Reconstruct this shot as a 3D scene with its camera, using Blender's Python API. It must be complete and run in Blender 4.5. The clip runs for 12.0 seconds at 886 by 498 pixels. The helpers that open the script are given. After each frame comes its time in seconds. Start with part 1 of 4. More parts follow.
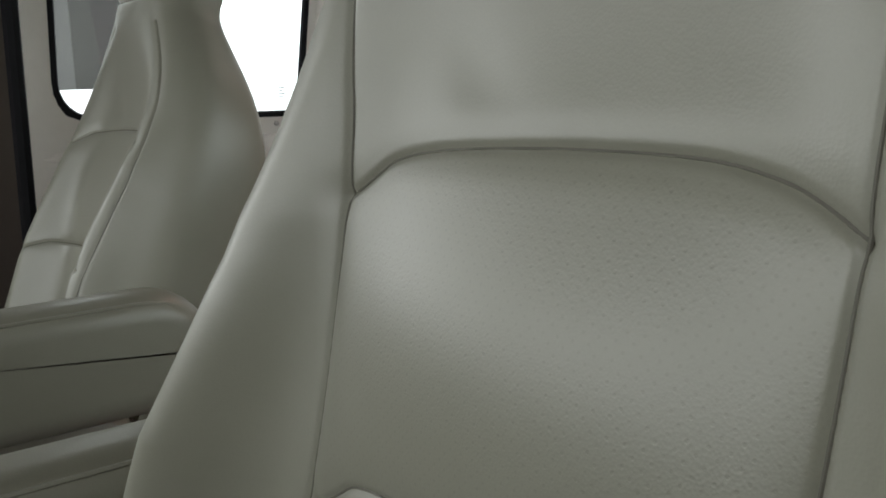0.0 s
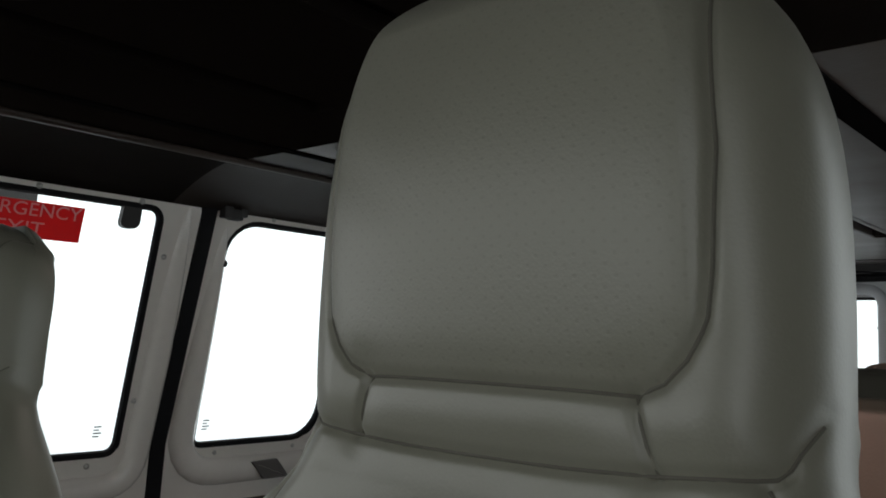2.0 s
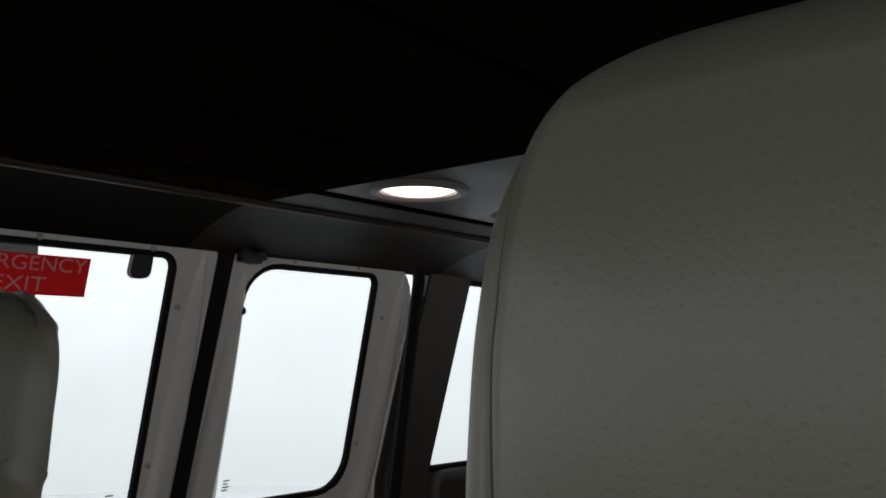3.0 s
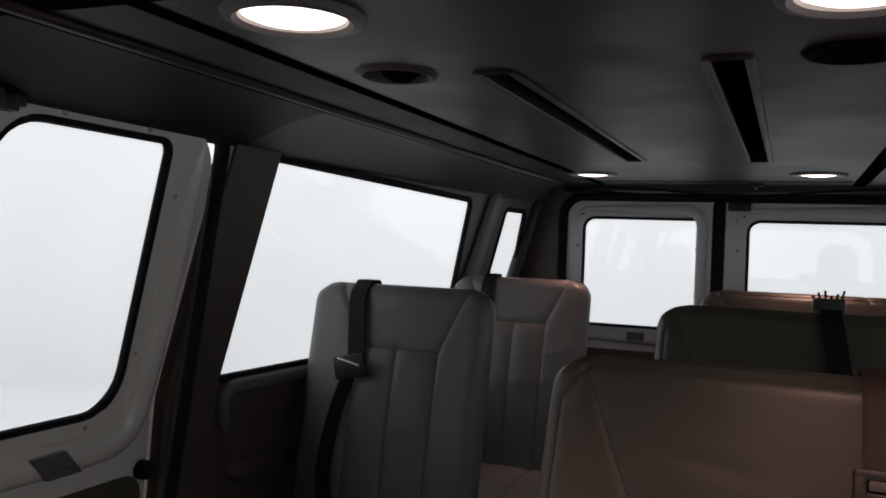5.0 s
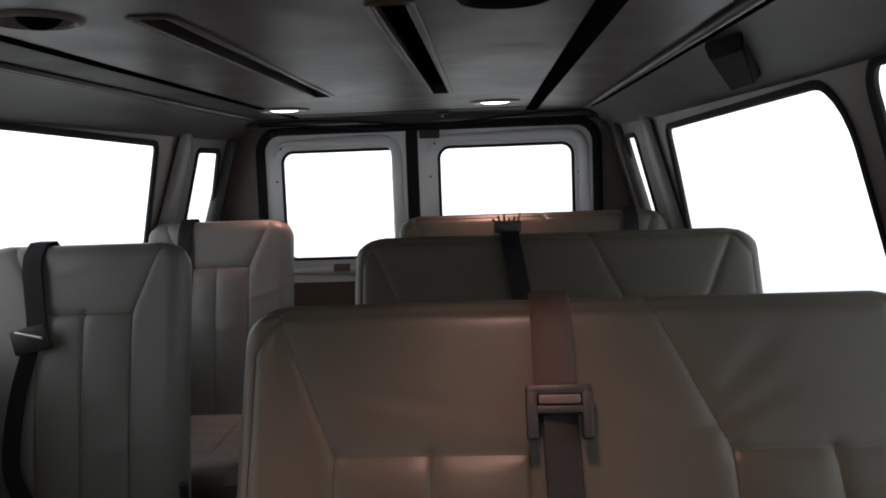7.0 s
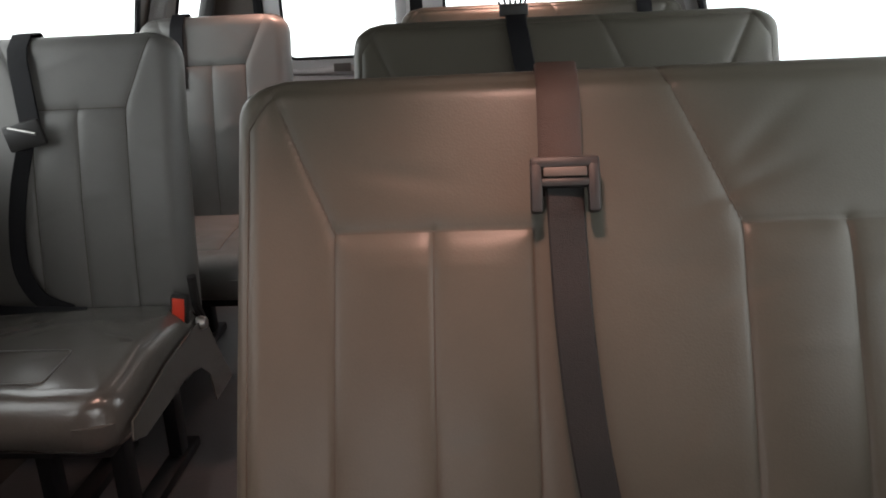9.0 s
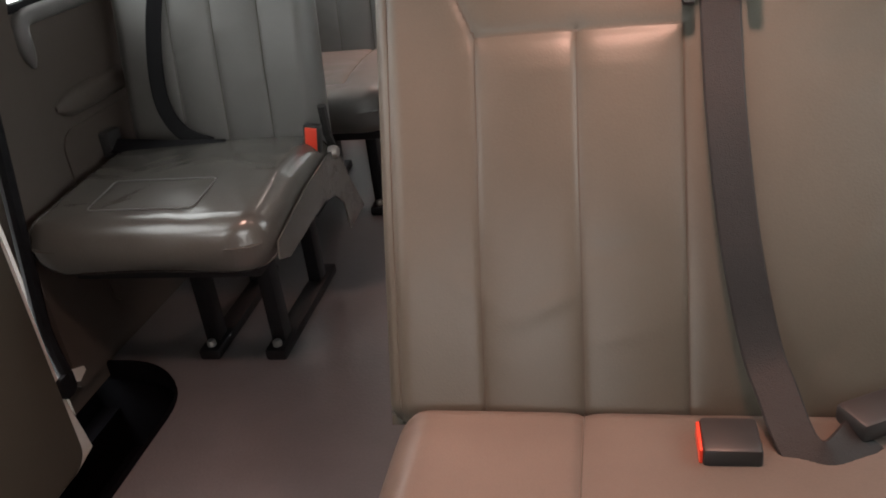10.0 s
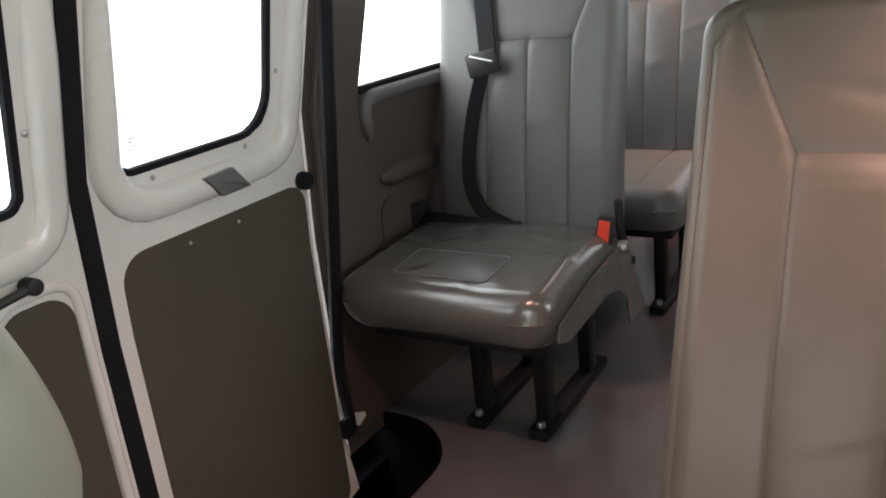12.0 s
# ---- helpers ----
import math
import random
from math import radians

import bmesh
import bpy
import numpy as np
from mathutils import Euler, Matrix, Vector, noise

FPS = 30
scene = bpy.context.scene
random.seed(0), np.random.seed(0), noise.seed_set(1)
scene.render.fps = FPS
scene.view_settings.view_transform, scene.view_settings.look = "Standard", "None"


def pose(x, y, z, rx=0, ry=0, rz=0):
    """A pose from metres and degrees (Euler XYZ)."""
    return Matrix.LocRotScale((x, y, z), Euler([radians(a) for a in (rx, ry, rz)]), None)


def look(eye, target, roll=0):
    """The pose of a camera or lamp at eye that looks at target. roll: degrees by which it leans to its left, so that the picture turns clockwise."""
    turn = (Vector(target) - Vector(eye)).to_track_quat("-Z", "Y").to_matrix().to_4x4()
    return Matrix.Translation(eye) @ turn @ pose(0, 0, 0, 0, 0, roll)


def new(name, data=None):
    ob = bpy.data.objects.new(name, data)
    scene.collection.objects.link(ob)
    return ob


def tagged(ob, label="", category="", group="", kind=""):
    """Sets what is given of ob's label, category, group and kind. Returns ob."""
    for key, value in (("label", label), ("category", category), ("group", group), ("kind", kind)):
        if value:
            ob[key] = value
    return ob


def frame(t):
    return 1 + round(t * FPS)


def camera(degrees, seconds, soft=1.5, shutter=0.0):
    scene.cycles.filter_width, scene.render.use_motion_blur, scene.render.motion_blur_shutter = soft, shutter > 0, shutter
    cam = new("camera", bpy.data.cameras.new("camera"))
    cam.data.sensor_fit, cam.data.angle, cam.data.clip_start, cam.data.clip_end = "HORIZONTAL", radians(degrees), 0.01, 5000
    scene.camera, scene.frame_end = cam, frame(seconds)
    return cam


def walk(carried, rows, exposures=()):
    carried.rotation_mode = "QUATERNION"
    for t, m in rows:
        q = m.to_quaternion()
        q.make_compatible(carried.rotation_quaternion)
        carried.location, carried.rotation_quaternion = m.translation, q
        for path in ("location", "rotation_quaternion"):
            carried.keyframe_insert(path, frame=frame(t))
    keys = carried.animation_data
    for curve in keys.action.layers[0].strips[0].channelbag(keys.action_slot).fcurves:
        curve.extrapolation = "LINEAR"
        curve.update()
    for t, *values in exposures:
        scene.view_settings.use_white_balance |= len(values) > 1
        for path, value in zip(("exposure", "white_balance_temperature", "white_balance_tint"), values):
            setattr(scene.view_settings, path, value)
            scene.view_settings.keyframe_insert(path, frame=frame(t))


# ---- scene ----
cam = camera(55.5, 12.0, 1.8)
PATH = [
    (0, (0.882, -0.388, 0.877), (-0.684, 0.8, 0.508), -1.3),
    (0.2, (0.879, -0.381, 0.889), (-0.684, 0.842, 0.643), -0.2),
    (0.5, (0.869, -0.374, 0.919), (-0.67, 0.893, 0.774), 0.1),
    (0.8, (0.864, -0.373, 0.96), (-0.648, 0.935, 0.913), 0.7),
    (1, (0.855, -0.374, 0.992), (-0.63, 0.966, 1.01), 1.6),
    (1.3, (0.85, -0.379, 1.043), (-0.59, 1.002, 1.175), 3.0),
    (1.5, (0.843, -0.38, 1.063), (-0.558, 1.034, 1.259), 3.1),
    (1.8, (0.829, -0.382, 1.09), (-0.511, 1.087, 1.31), 2.4),
    (2, (0.815, -0.376, 1.106), (-0.492, 1.124, 1.316), 1.9),
    (2.3, (0.79, -0.361, 1.13), (-0.49, 1.164, 1.31), -0.2),
    (2.5, (0.76, -0.342, 1.159), (-0.541, 1.165, 1.373), 0.2),
    (2.7, (0.733, -0.329, 1.179), (-0.585, 1.16, 1.432), 0.4),
    (4.4, (0.271, -0.2, 1.177), (-0.782, 1.5, 1.197), 1.8),
    (4.9, (0.273, -0.152, 1.183), (-0.542, 1.675, 1.17), 2.1),
    (5.2, (0.275, -0.132, 1.188), (-0.386, 1.756, 1.176), 2.0),
    (5.5, (0.279, -0.118, 1.194), (-0.241, 1.813, 1.164), 1.4),
    (6, (0.288, -0.108, 1.204), (-0.04, 1.863, 1.113), -0.7),
    (6.5, (0.3, -0.112, 1.215), (0.119, 1.875, 1.067), -1.9),
    (6.7, (0.305, -0.117, 1.219), (0.172, 1.872, 1.055), -2.2),
    (8.5, (0.315, -0.08, 1.182), (0.238, 1.874, 0.764), -2.0),
    (9, (0.312, -0.079, 1.157), (0.175, 1.82, 0.546), -2.9),
    (9.5, (0.292, -0.091, 1.129), (0.057, 1.734, 0.345), -4.0),
    (10, (0.272, -0.103, 1.104), (-0.136, 1.629, 0.191), -7.4),
    (10.5, (0.26, -0.109, 1.088), (-0.331, 1.551, 0.142), -10.8),
    (11, (0.259, -0.111, 1.086), (-0.481, 1.52, 0.196), -10.8),
    (11.3, (0.26, -0.115, 1.091), (-0.549, 1.511, 0.255), -9.8),
    (11.6, (0.261, -0.125, 1.102), (-0.61, 1.505, 0.336), -8.4),
    (12, (0.252, -0.154, 1.125), (-0.745, 1.452, 0.475), -6.4),
]
EXPOSURES = [(0.0, 0.32, 6700, 9), (0.5, 0.1, 6700, 9), (1.5, -0.33, 6650, 9), (2.5, -0.88, 6650, 11), (4.5, -1.3, 6700, 16), (5.5, -1.1, 6750, 16), (6.5, -0.45, 6750, 15), (8.5, -0.45, 6650, 13), (9.0, 0.52, 6800, 12), (10.0, 1.27, 6900, 12), (11.0, 1.48, 6850, 12), (12.0, 1.32, 6650, 11)]
walk(cam, [(t, look(eye, target, roll)) for t, eye, target, roll in PATH], EXPOSURES)

from mathutils.geometry import tessellate_polygon

# ---- world and light ----
X0 = 0.055            # middle plane of the van
CEIL = 1.44

world = bpy.data.worlds.new("world")
scene.world = world
world.use_nodes = True
wn = world.node_tree.nodes
sky = wn.new("ShaderNodeTexSky")
sky.sky_type = "NISHITA"
sky.sun_disc = False
sky.sun_elevation = radians(35)
sky.sun_rotation = radians(200)
sky.dust_density = 4.0
wn["Background"].inputs["Strength"].default_value = 0.12
world.node_tree.links.new(sky.outputs[0], wn["Background"].inputs["Color"])

sun = new("sun", bpy.data.lights.new("sun", "SUN"))
sun.data.energy = 1.0
sun.data.angle = radians(15)
sun.data.color = (1.0, 0.97, 0.93)
sun.matrix_world = look((0, 0, 20), (6, 11, 0))


# ---- materials ----
def material(name, color, rough=0.6, metal=0.0, spec=0.5, grain=None, bump=0.0, stain=0.0, stain_scale=3.0, coat=0.0, emit=None):
    m = bpy.data.materials.new(name)
    m.use_nodes = True
    nt = m.node_tree
    n, ln = nt.nodes, nt.links
    b = n["Principled BSDF"]
    b.inputs["Roughness"].default_value = rough
    b.inputs["Metallic"].default_value = metal
    b.inputs["Specular IOR Level"].default_value = spec
    b.inputs["Coat Weight"].default_value = coat
    b.inputs["Base Color"].default_value = (*color, 1)
    tc = n.new("ShaderNodeTexCoord")
    if stain:
        a = n.new("ShaderNodeTexNoise")
        a.inputs["Scale"].default_value = stain_scale
        a.inputs["Detail"].default_value = 6
        a.inputs["Roughness"].default_value = 0.62
        ln.new(tc.outputs["Object"], a.inputs["Vector"])
        f = n.new("ShaderNodeTexNoise")
        f.inputs["Scale"].default_value = grain or 120
        f.inputs["Detail"].default_value = 2
        ln.new(tc.outputs["Object"], f.inputs["Vector"])
        mx = n.new("ShaderNodeMath")
        mx.operation = "MULTIPLY_ADD"
        mx.inputs[1].default_value = 0.35
        ln.new(f.outputs["Fac"], mx.inputs[0])
        ln.new(a.outputs["Fac"], mx.inputs[2])
        r = n.new("ShaderNodeMapRange")
        r.inputs["From Min"].default_value, r.inputs["From Max"].default_value = 0.0, 1.35
        r.inputs["To Min"].default_value, r.inputs["To Max"].default_value = 1 - 2.3 * stain, 1 + 2.3 * stain
        ln.new(mx.outputs[0], r.inputs["Value"])
        c = n.new("ShaderNodeVectorMath")
        c.operation = "SCALE"
        c.inputs[0].default_value = color
        ln.new(r.outputs[0], c.inputs["Scale"])
        ln.new(c.outputs[0], b.inputs["Base Color"])
        rr = n.new("ShaderNodeMapRange")
        rr.inputs["From Min"].default_value, rr.inputs["From Max"].default_value = 0.0, 1.0
        rr.inputs["To Min"].default_value, rr.inputs["To Max"].default_value = max(0.29, rough - 0.13) if rough >= 0.28 else rough - 0.05, min(1, rough + 0.16) if rough >= 0.28 else 0.25
        ln.new(a.outputs["Fac"], rr.inputs["Value"])
        ln.new(rr.outputs[0], b.inputs["Roughness"])
    if bump:
        v = n.new("ShaderNodeTexVoronoi")
        v.feature = "F1"
        v.inputs["Scale"].default_value = grain or 300
        ln.new(tc.outputs["Object"], v.inputs["Vector"])
        g = n.new("ShaderNodeTexNoise")
        g.inputs["Scale"].default_value = (grain or 300) * 0.12
        g.inputs["Detail"].default_value = 4
        ln.new(tc.outputs["Object"], g.inputs["Vector"])
        s = n.new("ShaderNodeMath")
        s.operation = "MULTIPLY_ADD"
        s.inputs[1].default_value = 0.6
        ln.new(v.outputs["Distance"], s.inputs[0])
        ln.new(g.outputs["Fac"], s.inputs[2])
        bp = n.new("ShaderNodeBump")
        bp.inputs["Strength"].default_value = bump
        bp.inputs["Distance"].default_value = 0.0015
        ln.new(s.outputs[0], bp.inputs["Height"])
        ln.new(bp.outputs[0], b.inputs["Normal"])
    if emit:
        b.inputs["Emission Color"].default_value = (*emit[0], 1)
        b.inputs["Emission Strength"].default_value = emit[1]
    return m


def glass_material():
    m = bpy.data.materials.new("window_glass")
    m.use_nodes = True
    n, ln = m.node_tree.nodes, m.node_tree.links
    n.remove(n["Principled BSDF"])
    t = n.new("ShaderNodeBsdfTransparent")
    t.inputs[0].default_value = (0.93, 0.95, 0.95, 1)
    g = n.new("ShaderNodeBsdfGlossy")
    g.inputs["Roughness"].default_value = 0.03
    mix = n.new("ShaderNodeMixShader")
    mix.inputs[0].default_value = 0.06
    ln.new(t.outputs[0], mix.inputs[1])
    ln.new(g.outputs[0], mix.inputs[2])
    ln.new(mix.outputs[0], n["Material Output"].inputs["Surface"])
    return m


VINYL_FRONT = material("grey_green_leather", (0.27, 0.264, 0.211), 0.35, spec=0.8, grain=620, bump=0.07, stain=0.06, stain_scale=5)


def perforated(base, name):
    """The same leather with rows of small punched holes."""
    m = base.copy()
    m.name = name
    n, ln = m.node_tree.nodes, m.node_tree.links
    b = n["Principled BSDF"]
    tc = n.new("ShaderNodeTexCoord")
    sep = n.new("ShaderNodeSeparateXYZ")
    ln.new(tc.outputs["Object"], sep.inputs[0])
    com = n.new("ShaderNodeCombineXYZ")
    ln.new(sep.outputs["X"], com.inputs["X"])
    ln.new(sep.outputs["Z"], com.inputs["Y"])
    mp = n.new("ShaderNodeMapping")
    mp.inputs["Rotation"].default_value = (0, 0, radians(45))
    ln.new(com.outputs[0], mp.inputs["Vector"])
    v = n.new("ShaderNodeTexVoronoi")
    v.voronoi_dimensions = "2D"
    v.inputs["Scale"].default_value = 165
    v.inputs["Randomness"].default_value = 0.08
    ln.new(mp.outputs[0], v.inputs["Vector"])
    r = n.new("ShaderNodeMapRange")
    r.inputs["From Min"].default_value, r.inputs["From Max"].default_value = 0.10, 0.18
    ln.new(v.outputs["Distance"], r.inputs["Value"])
    old = b.inputs["Base Color"].links[0].from_socket
    k = n.new("ShaderNodeMapRange")
    k.inputs["To Min"].default_value, k.inputs["To Max"].default_value = 0.93, 1.0
    ln.new(r.outputs[0], k.inputs["Value"])
    c = n.new("ShaderNodeVectorMath")
    c.operation = "SCALE"
    ln.new(old, c.inputs[0])
    ln.new(k.outputs[0], c.inputs["Scale"])
    ln.new(c.outputs[0], b.inputs["Base Color"])
    bp = n.new("ShaderNodeBump")
    bp.inputs["Strength"].default_value = 0.075
    bp.inputs["Distance"].default_value = 0.001
    ln.new(r.outputs[0], bp.inputs["Height"])
    ln.new(b.inputs["Normal"].links[0].from_socket, bp.inputs["Normal"])
    ln.new(bp.outputs[0], b.inputs["Normal"])
    return m


VINYL_PERF = perforated(VINYL_FRONT, "perforated_leather")
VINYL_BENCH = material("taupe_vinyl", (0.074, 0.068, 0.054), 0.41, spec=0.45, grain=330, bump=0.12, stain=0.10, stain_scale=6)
# Taupe vinyl made lighter and pinker, standing for lamp light on the cushion.
VINYL_CUSHION = material("lamplit_taupe_vinyl", (0.108, 0.088, 0.074), 0.36, spec=0.5, grain=330, bump=0.12, stain=0.16, stain_scale=6)
VINYL_SEAT = material("grey_vinyl", (0.132, 0.129, 0.122), 0.37, grain=330, bump=0.12, stain=0.09, stain_scale=6)
VINYL_WORN = material("shiny_worn_vinyl", (0.100, 0.095, 0.086), 0.27, spec=1.0, grain=200, bump=0.10, stain=0.12, stain_scale=7)
SEAM = material("seam_thread", (0.075, 0.066, 0.054), 0.8)
SEAM_FRONT = material("front_seam_thread", (0.15, 0.142, 0.115), 0.8)
PAINT = material("white_body_paint", (0.84, 0.80, 0.75), 0.22, coat=0.6, grain=60, stain=0.05, stain_scale=4)
PAINT_GREY = material("pale_grey_paint", (0.62, 0.63, 0.65), 0.3, coat=0.3, grain=60, stain=0.06, stain_scale=4)
RUBBER = material("black_rubber", (0.010, 0.010, 0.012), 0.75, spec=0.2, grain=200, stain=0.2)
TRIM = material("brown_grey_trim_plastic", (0.088, 0.070, 0.060), 0.5, grain=500, bump=0.2, stain=0.12)
TRIM_LIGHT = material("grey_trim_plastic", (0.14, 0.132, 0.128), 0.5, grain=500, bump=0.2, stain=0.1)
PANEL = material("door_trim_board", (0.080, 0.067, 0.050), 0.85, grain=700, bump=0.4, stain=0.12)
# Headliner blackened over the front seats to stand for shade.
HEADLINER_FRONT = material("shaded_front_headliner", (0.0105, 0.0080, 0.0068), 0.9, spec=0.0, grain=300, bump=0.2, stain=0.2, stain_scale=4)
HEADER_BLACK = material("black_felt_and_gap_shade", (0.005, 0.0045, 0.0045), 1.0, spec=0.0, grain=300, stain=0.2)
# Dark brown of small fittings; also the darkest shade step of the left cove.
HEADER_BROWN = material("dark_brown_trim_and_shade", (0.010, 0.008, 0.0072), 0.8, spec=0.03, grain=300, bump=0.15, stain=0.2)
# Headliner darkened for the shaded side strip and the cove over the doors.
HEADLINER_SIDE = material("shaded_side_headliner", (0.022, 0.0165, 0.014), 0.6, spec=0.2, grain=300, bump=0.15, stain=0.25, stain_scale=6)
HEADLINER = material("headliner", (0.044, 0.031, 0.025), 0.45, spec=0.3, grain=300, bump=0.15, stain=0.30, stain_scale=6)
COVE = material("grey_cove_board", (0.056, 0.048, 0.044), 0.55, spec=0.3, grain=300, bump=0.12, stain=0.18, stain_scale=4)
DARK = material("dark_plastic", (0.02, 0.019, 0.019), 0.5, grain=300, stain=0.2)
BLACK_METAL = material("black_painted_steel", (0.012, 0.012, 0.014), 0.5, spec=0.25, grain=90, stain=0.25)
CHROME = material("steel", (0.5, 0.49, 0.47), 0.3, metal=1.0, grain=90, stain=0.1)
FLOOR = material("grey_vinyl_floor", (0.104, 0.100, 0.106), 0.30, spec=1.0, grain=160, bump=0.3, stain=0.2, stain_scale=5)
STEP = material("ribbed_step_rubber", (0.004, 0.004, 0.005), 0.95, spec=0.03, grain=150, bump=0.4, stain=0.3)
BELT = material("belt_webbing", (0.009, 0.009, 0.011), 0.6, spec=0.2, grain=700, bump=0.5, stain=0.15)
BELT_BROWN = material("brown_belt_webbing", (0.055, 0.037, 0.031), 0.6, spec=0.3, grain=700, bump=0.5, stain=0.15)
BELT_GREY = material("dark_grey_belt_webbing", (0.013, 0.012, 0.012), 0.55, spec=0.3, grain=700, bump=0.5, stain=0.25, stain_scale=9)
MARK = material("grey_print", (0.35, 0.35, 0.36), 0.6)
RED = material("red_button", (0.88, 0.07, 0.035), 0.35)
SIGN_RED = material("red_sticker", (0.70, 0.025, 0.03), 0.5, grain=80, stain=0.06)
SIGN_TEXT = material("sign_letters", (0.85, 0.62, 0.62), 0.6)


def let_light_through(m, colour, share):
    """Thin printed film: part of the daylight behind it comes through."""
    n, ln = m.node_tree.nodes, m.node_tree.links
    t = n.new("ShaderNodeBsdfTranslucent")
    t.inputs[0].default_value = (*colour, 1)
    mix = n.new("ShaderNodeMixShader")
    mix.inputs[0].default_value = share
    ln.new(n["Principled BSDF"].outputs[0], mix.inputs[1])
    ln.new(t.outputs[0], mix.inputs[2])
    ln.new(mix.outputs[0], n["Material Output"].inputs["Surface"])


let_light_through(SIGN_RED, (0.75, 0.02, 0.03), 0.5)
let_light_through(SIGN_TEXT, (0.85, 0.5, 0.5), 0.4)
GLASS = glass_material()
LAMP_GLOW = material("lamp_diffuser", (0.9, 0.85, 0.8), 0.4, emit=((1.0, 0.86, 0.80), 9.0))
BACKDROP_GLOW = material("pale_backdrop_glow", (0.0, 0.0, 0.0), 1.0, spec=0.0, emit=((0.92, 0.97, 1.0), 2.8))


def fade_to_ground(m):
    """Backdrop glow a little dimmer and uneven towards the ground."""
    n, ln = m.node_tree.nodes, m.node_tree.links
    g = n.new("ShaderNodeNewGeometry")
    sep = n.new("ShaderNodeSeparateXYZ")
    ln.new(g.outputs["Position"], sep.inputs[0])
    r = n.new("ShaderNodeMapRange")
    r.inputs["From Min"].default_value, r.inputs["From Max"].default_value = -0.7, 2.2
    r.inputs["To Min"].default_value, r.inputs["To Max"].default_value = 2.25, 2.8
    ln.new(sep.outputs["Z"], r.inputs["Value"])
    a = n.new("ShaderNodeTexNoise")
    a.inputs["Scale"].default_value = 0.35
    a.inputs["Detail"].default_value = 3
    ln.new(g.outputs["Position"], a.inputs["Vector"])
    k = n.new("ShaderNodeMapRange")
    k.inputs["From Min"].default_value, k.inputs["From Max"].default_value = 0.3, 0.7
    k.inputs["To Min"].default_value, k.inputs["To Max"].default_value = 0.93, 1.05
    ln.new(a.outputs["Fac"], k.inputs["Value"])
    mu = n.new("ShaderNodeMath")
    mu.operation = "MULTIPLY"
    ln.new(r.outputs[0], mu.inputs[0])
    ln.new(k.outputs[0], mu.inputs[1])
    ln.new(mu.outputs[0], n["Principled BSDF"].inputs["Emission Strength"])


fade_to_ground(BACKDROP_GLOW)
# Near-white base colour, set close to the backdrop's brightness.
GROUND = material("near_white_ground", (0.93, 0.94, 0.95), 0.9, grain=20, stain=0.1, stain_scale=0.4)
WALL_OUT = material("grey_render", (0.024, 0.023, 0.022), 0.9, grain=12, stain=0.08, stain_scale=0.8)


# ---- builders ----
def mesh_object(name, bm, mat, parent=None, smooth=True):
    me = bpy.data.meshes.new(name)
    bmesh.ops.recalc_face_normals(bm, faces=bm.faces[:])
    bm.to_mesh(me)
    bm.free()
    me.materials.append(mat)
    if smooth:
        me.shade_smooth()
        me.set_sharp_from_angle(angle=radians(40))
    ob = new(name, me)
    if parent:
        ob.parent = parent
    return ob


def part(name, bm, mat, parent, label="", smooth=True):
    ob = mesh_object(name, bm, mat, parent, smooth)
    if label:
        ob["label"] = label
    return ob


def setting(name, bm, mat, label, category, smooth=True):
    return tagged(mesh_object(name, bm, mat, None, smooth), label, category, kind="structure")


def thing(name, label, category, group="", m=None):
    ob = new(name)
    ob.empty_display_size = 0.05
    if m is not None:
        ob.matrix_world = m
    return tagged(ob, label, category, group)


def box(x0, x1, y0, y1, z0, z1, bevel=0.0, seg=2, bm=None):
    own = bm is None
    b = bmesh.new()
    bmesh.ops.create_cube(b, size=1)
    for v in b.verts:
        v.co = Vector((x0 + (v.co.x + .5) * (x1 - x0), y0 + (v.co.y + .5) * (y1 - y0), z0 + (v.co.z + .5) * (z1 - z0)))
    if bevel:
        bmesh.ops.bevel(b, geom=b.edges[:], offset=bevel, segments=seg, profile=0.5, affect="EDGES")
    if own:
        return b
    return join(bm, b)


def join(bm, other, m=None):
    if m is not None:
        bmesh.ops.transform(other, matrix=m, verts=other.verts[:])
    verts = [bm.verts.new(v.co) for v in other.verts]
    other.verts.index_update()
    for f in other.faces:
        bm.faces.new([verts[v.index] for v in f.verts])
    other.free()
    return bm


def disc(radius, depth, seg=32, bevel=0.0, m=None):
    b = bmesh.new()
    bmesh.ops.create_cone(b, cap_ends=True, segments=seg, radius1=radius, radius2=radius, depth=depth)
    if bevel:
        bmesh.ops.bevel(b, geom=[e for e in b.edges if len(e.link_faces) == 2 and min(len(f.verts) for f in e.link_faces) == 4 and max(len(f.verts) for f in e.link_faces) > 4],
                        offset=bevel, segments=2, profile=0.5, affect="EDGES")
    if m is not None:
        bmesh.ops.transform(b, matrix=m, verts=b.verts[:])
    return b


def lathe(profile, seg=36, m=None):
    """profile: (radius, height) pairs, turned round z."""
    b = bmesh.new()
    rings = []
    for r, h in profile:
        if r < 1e-5:
            rings.append([b.verts.new((0, 0, h))])
        else:
            rings.append([b.verts.new((r * math.cos(2 * math.pi * k / seg), r * math.sin(2 * math.pi * k / seg), h)) for k in range(seg)])
    for p, q in zip(rings, rings[1:]):
        for k in range(seg):
            j = (k + 1) % seg
            if len(p) == 1 and len(q) > 1:
                b.faces.new((p[0], q[j], q[k]))
            elif len(q) == 1 and len(p) > 1:
                b.faces.new((p[k], p[j], q[0]))
            elif len(p) > 1:
                b.faces.new((p[k], p[j], q[j], q[k]))
    if m is not None:
        bmesh.ops.transform(b, matrix=m, verts=b.verts[:])
    return b


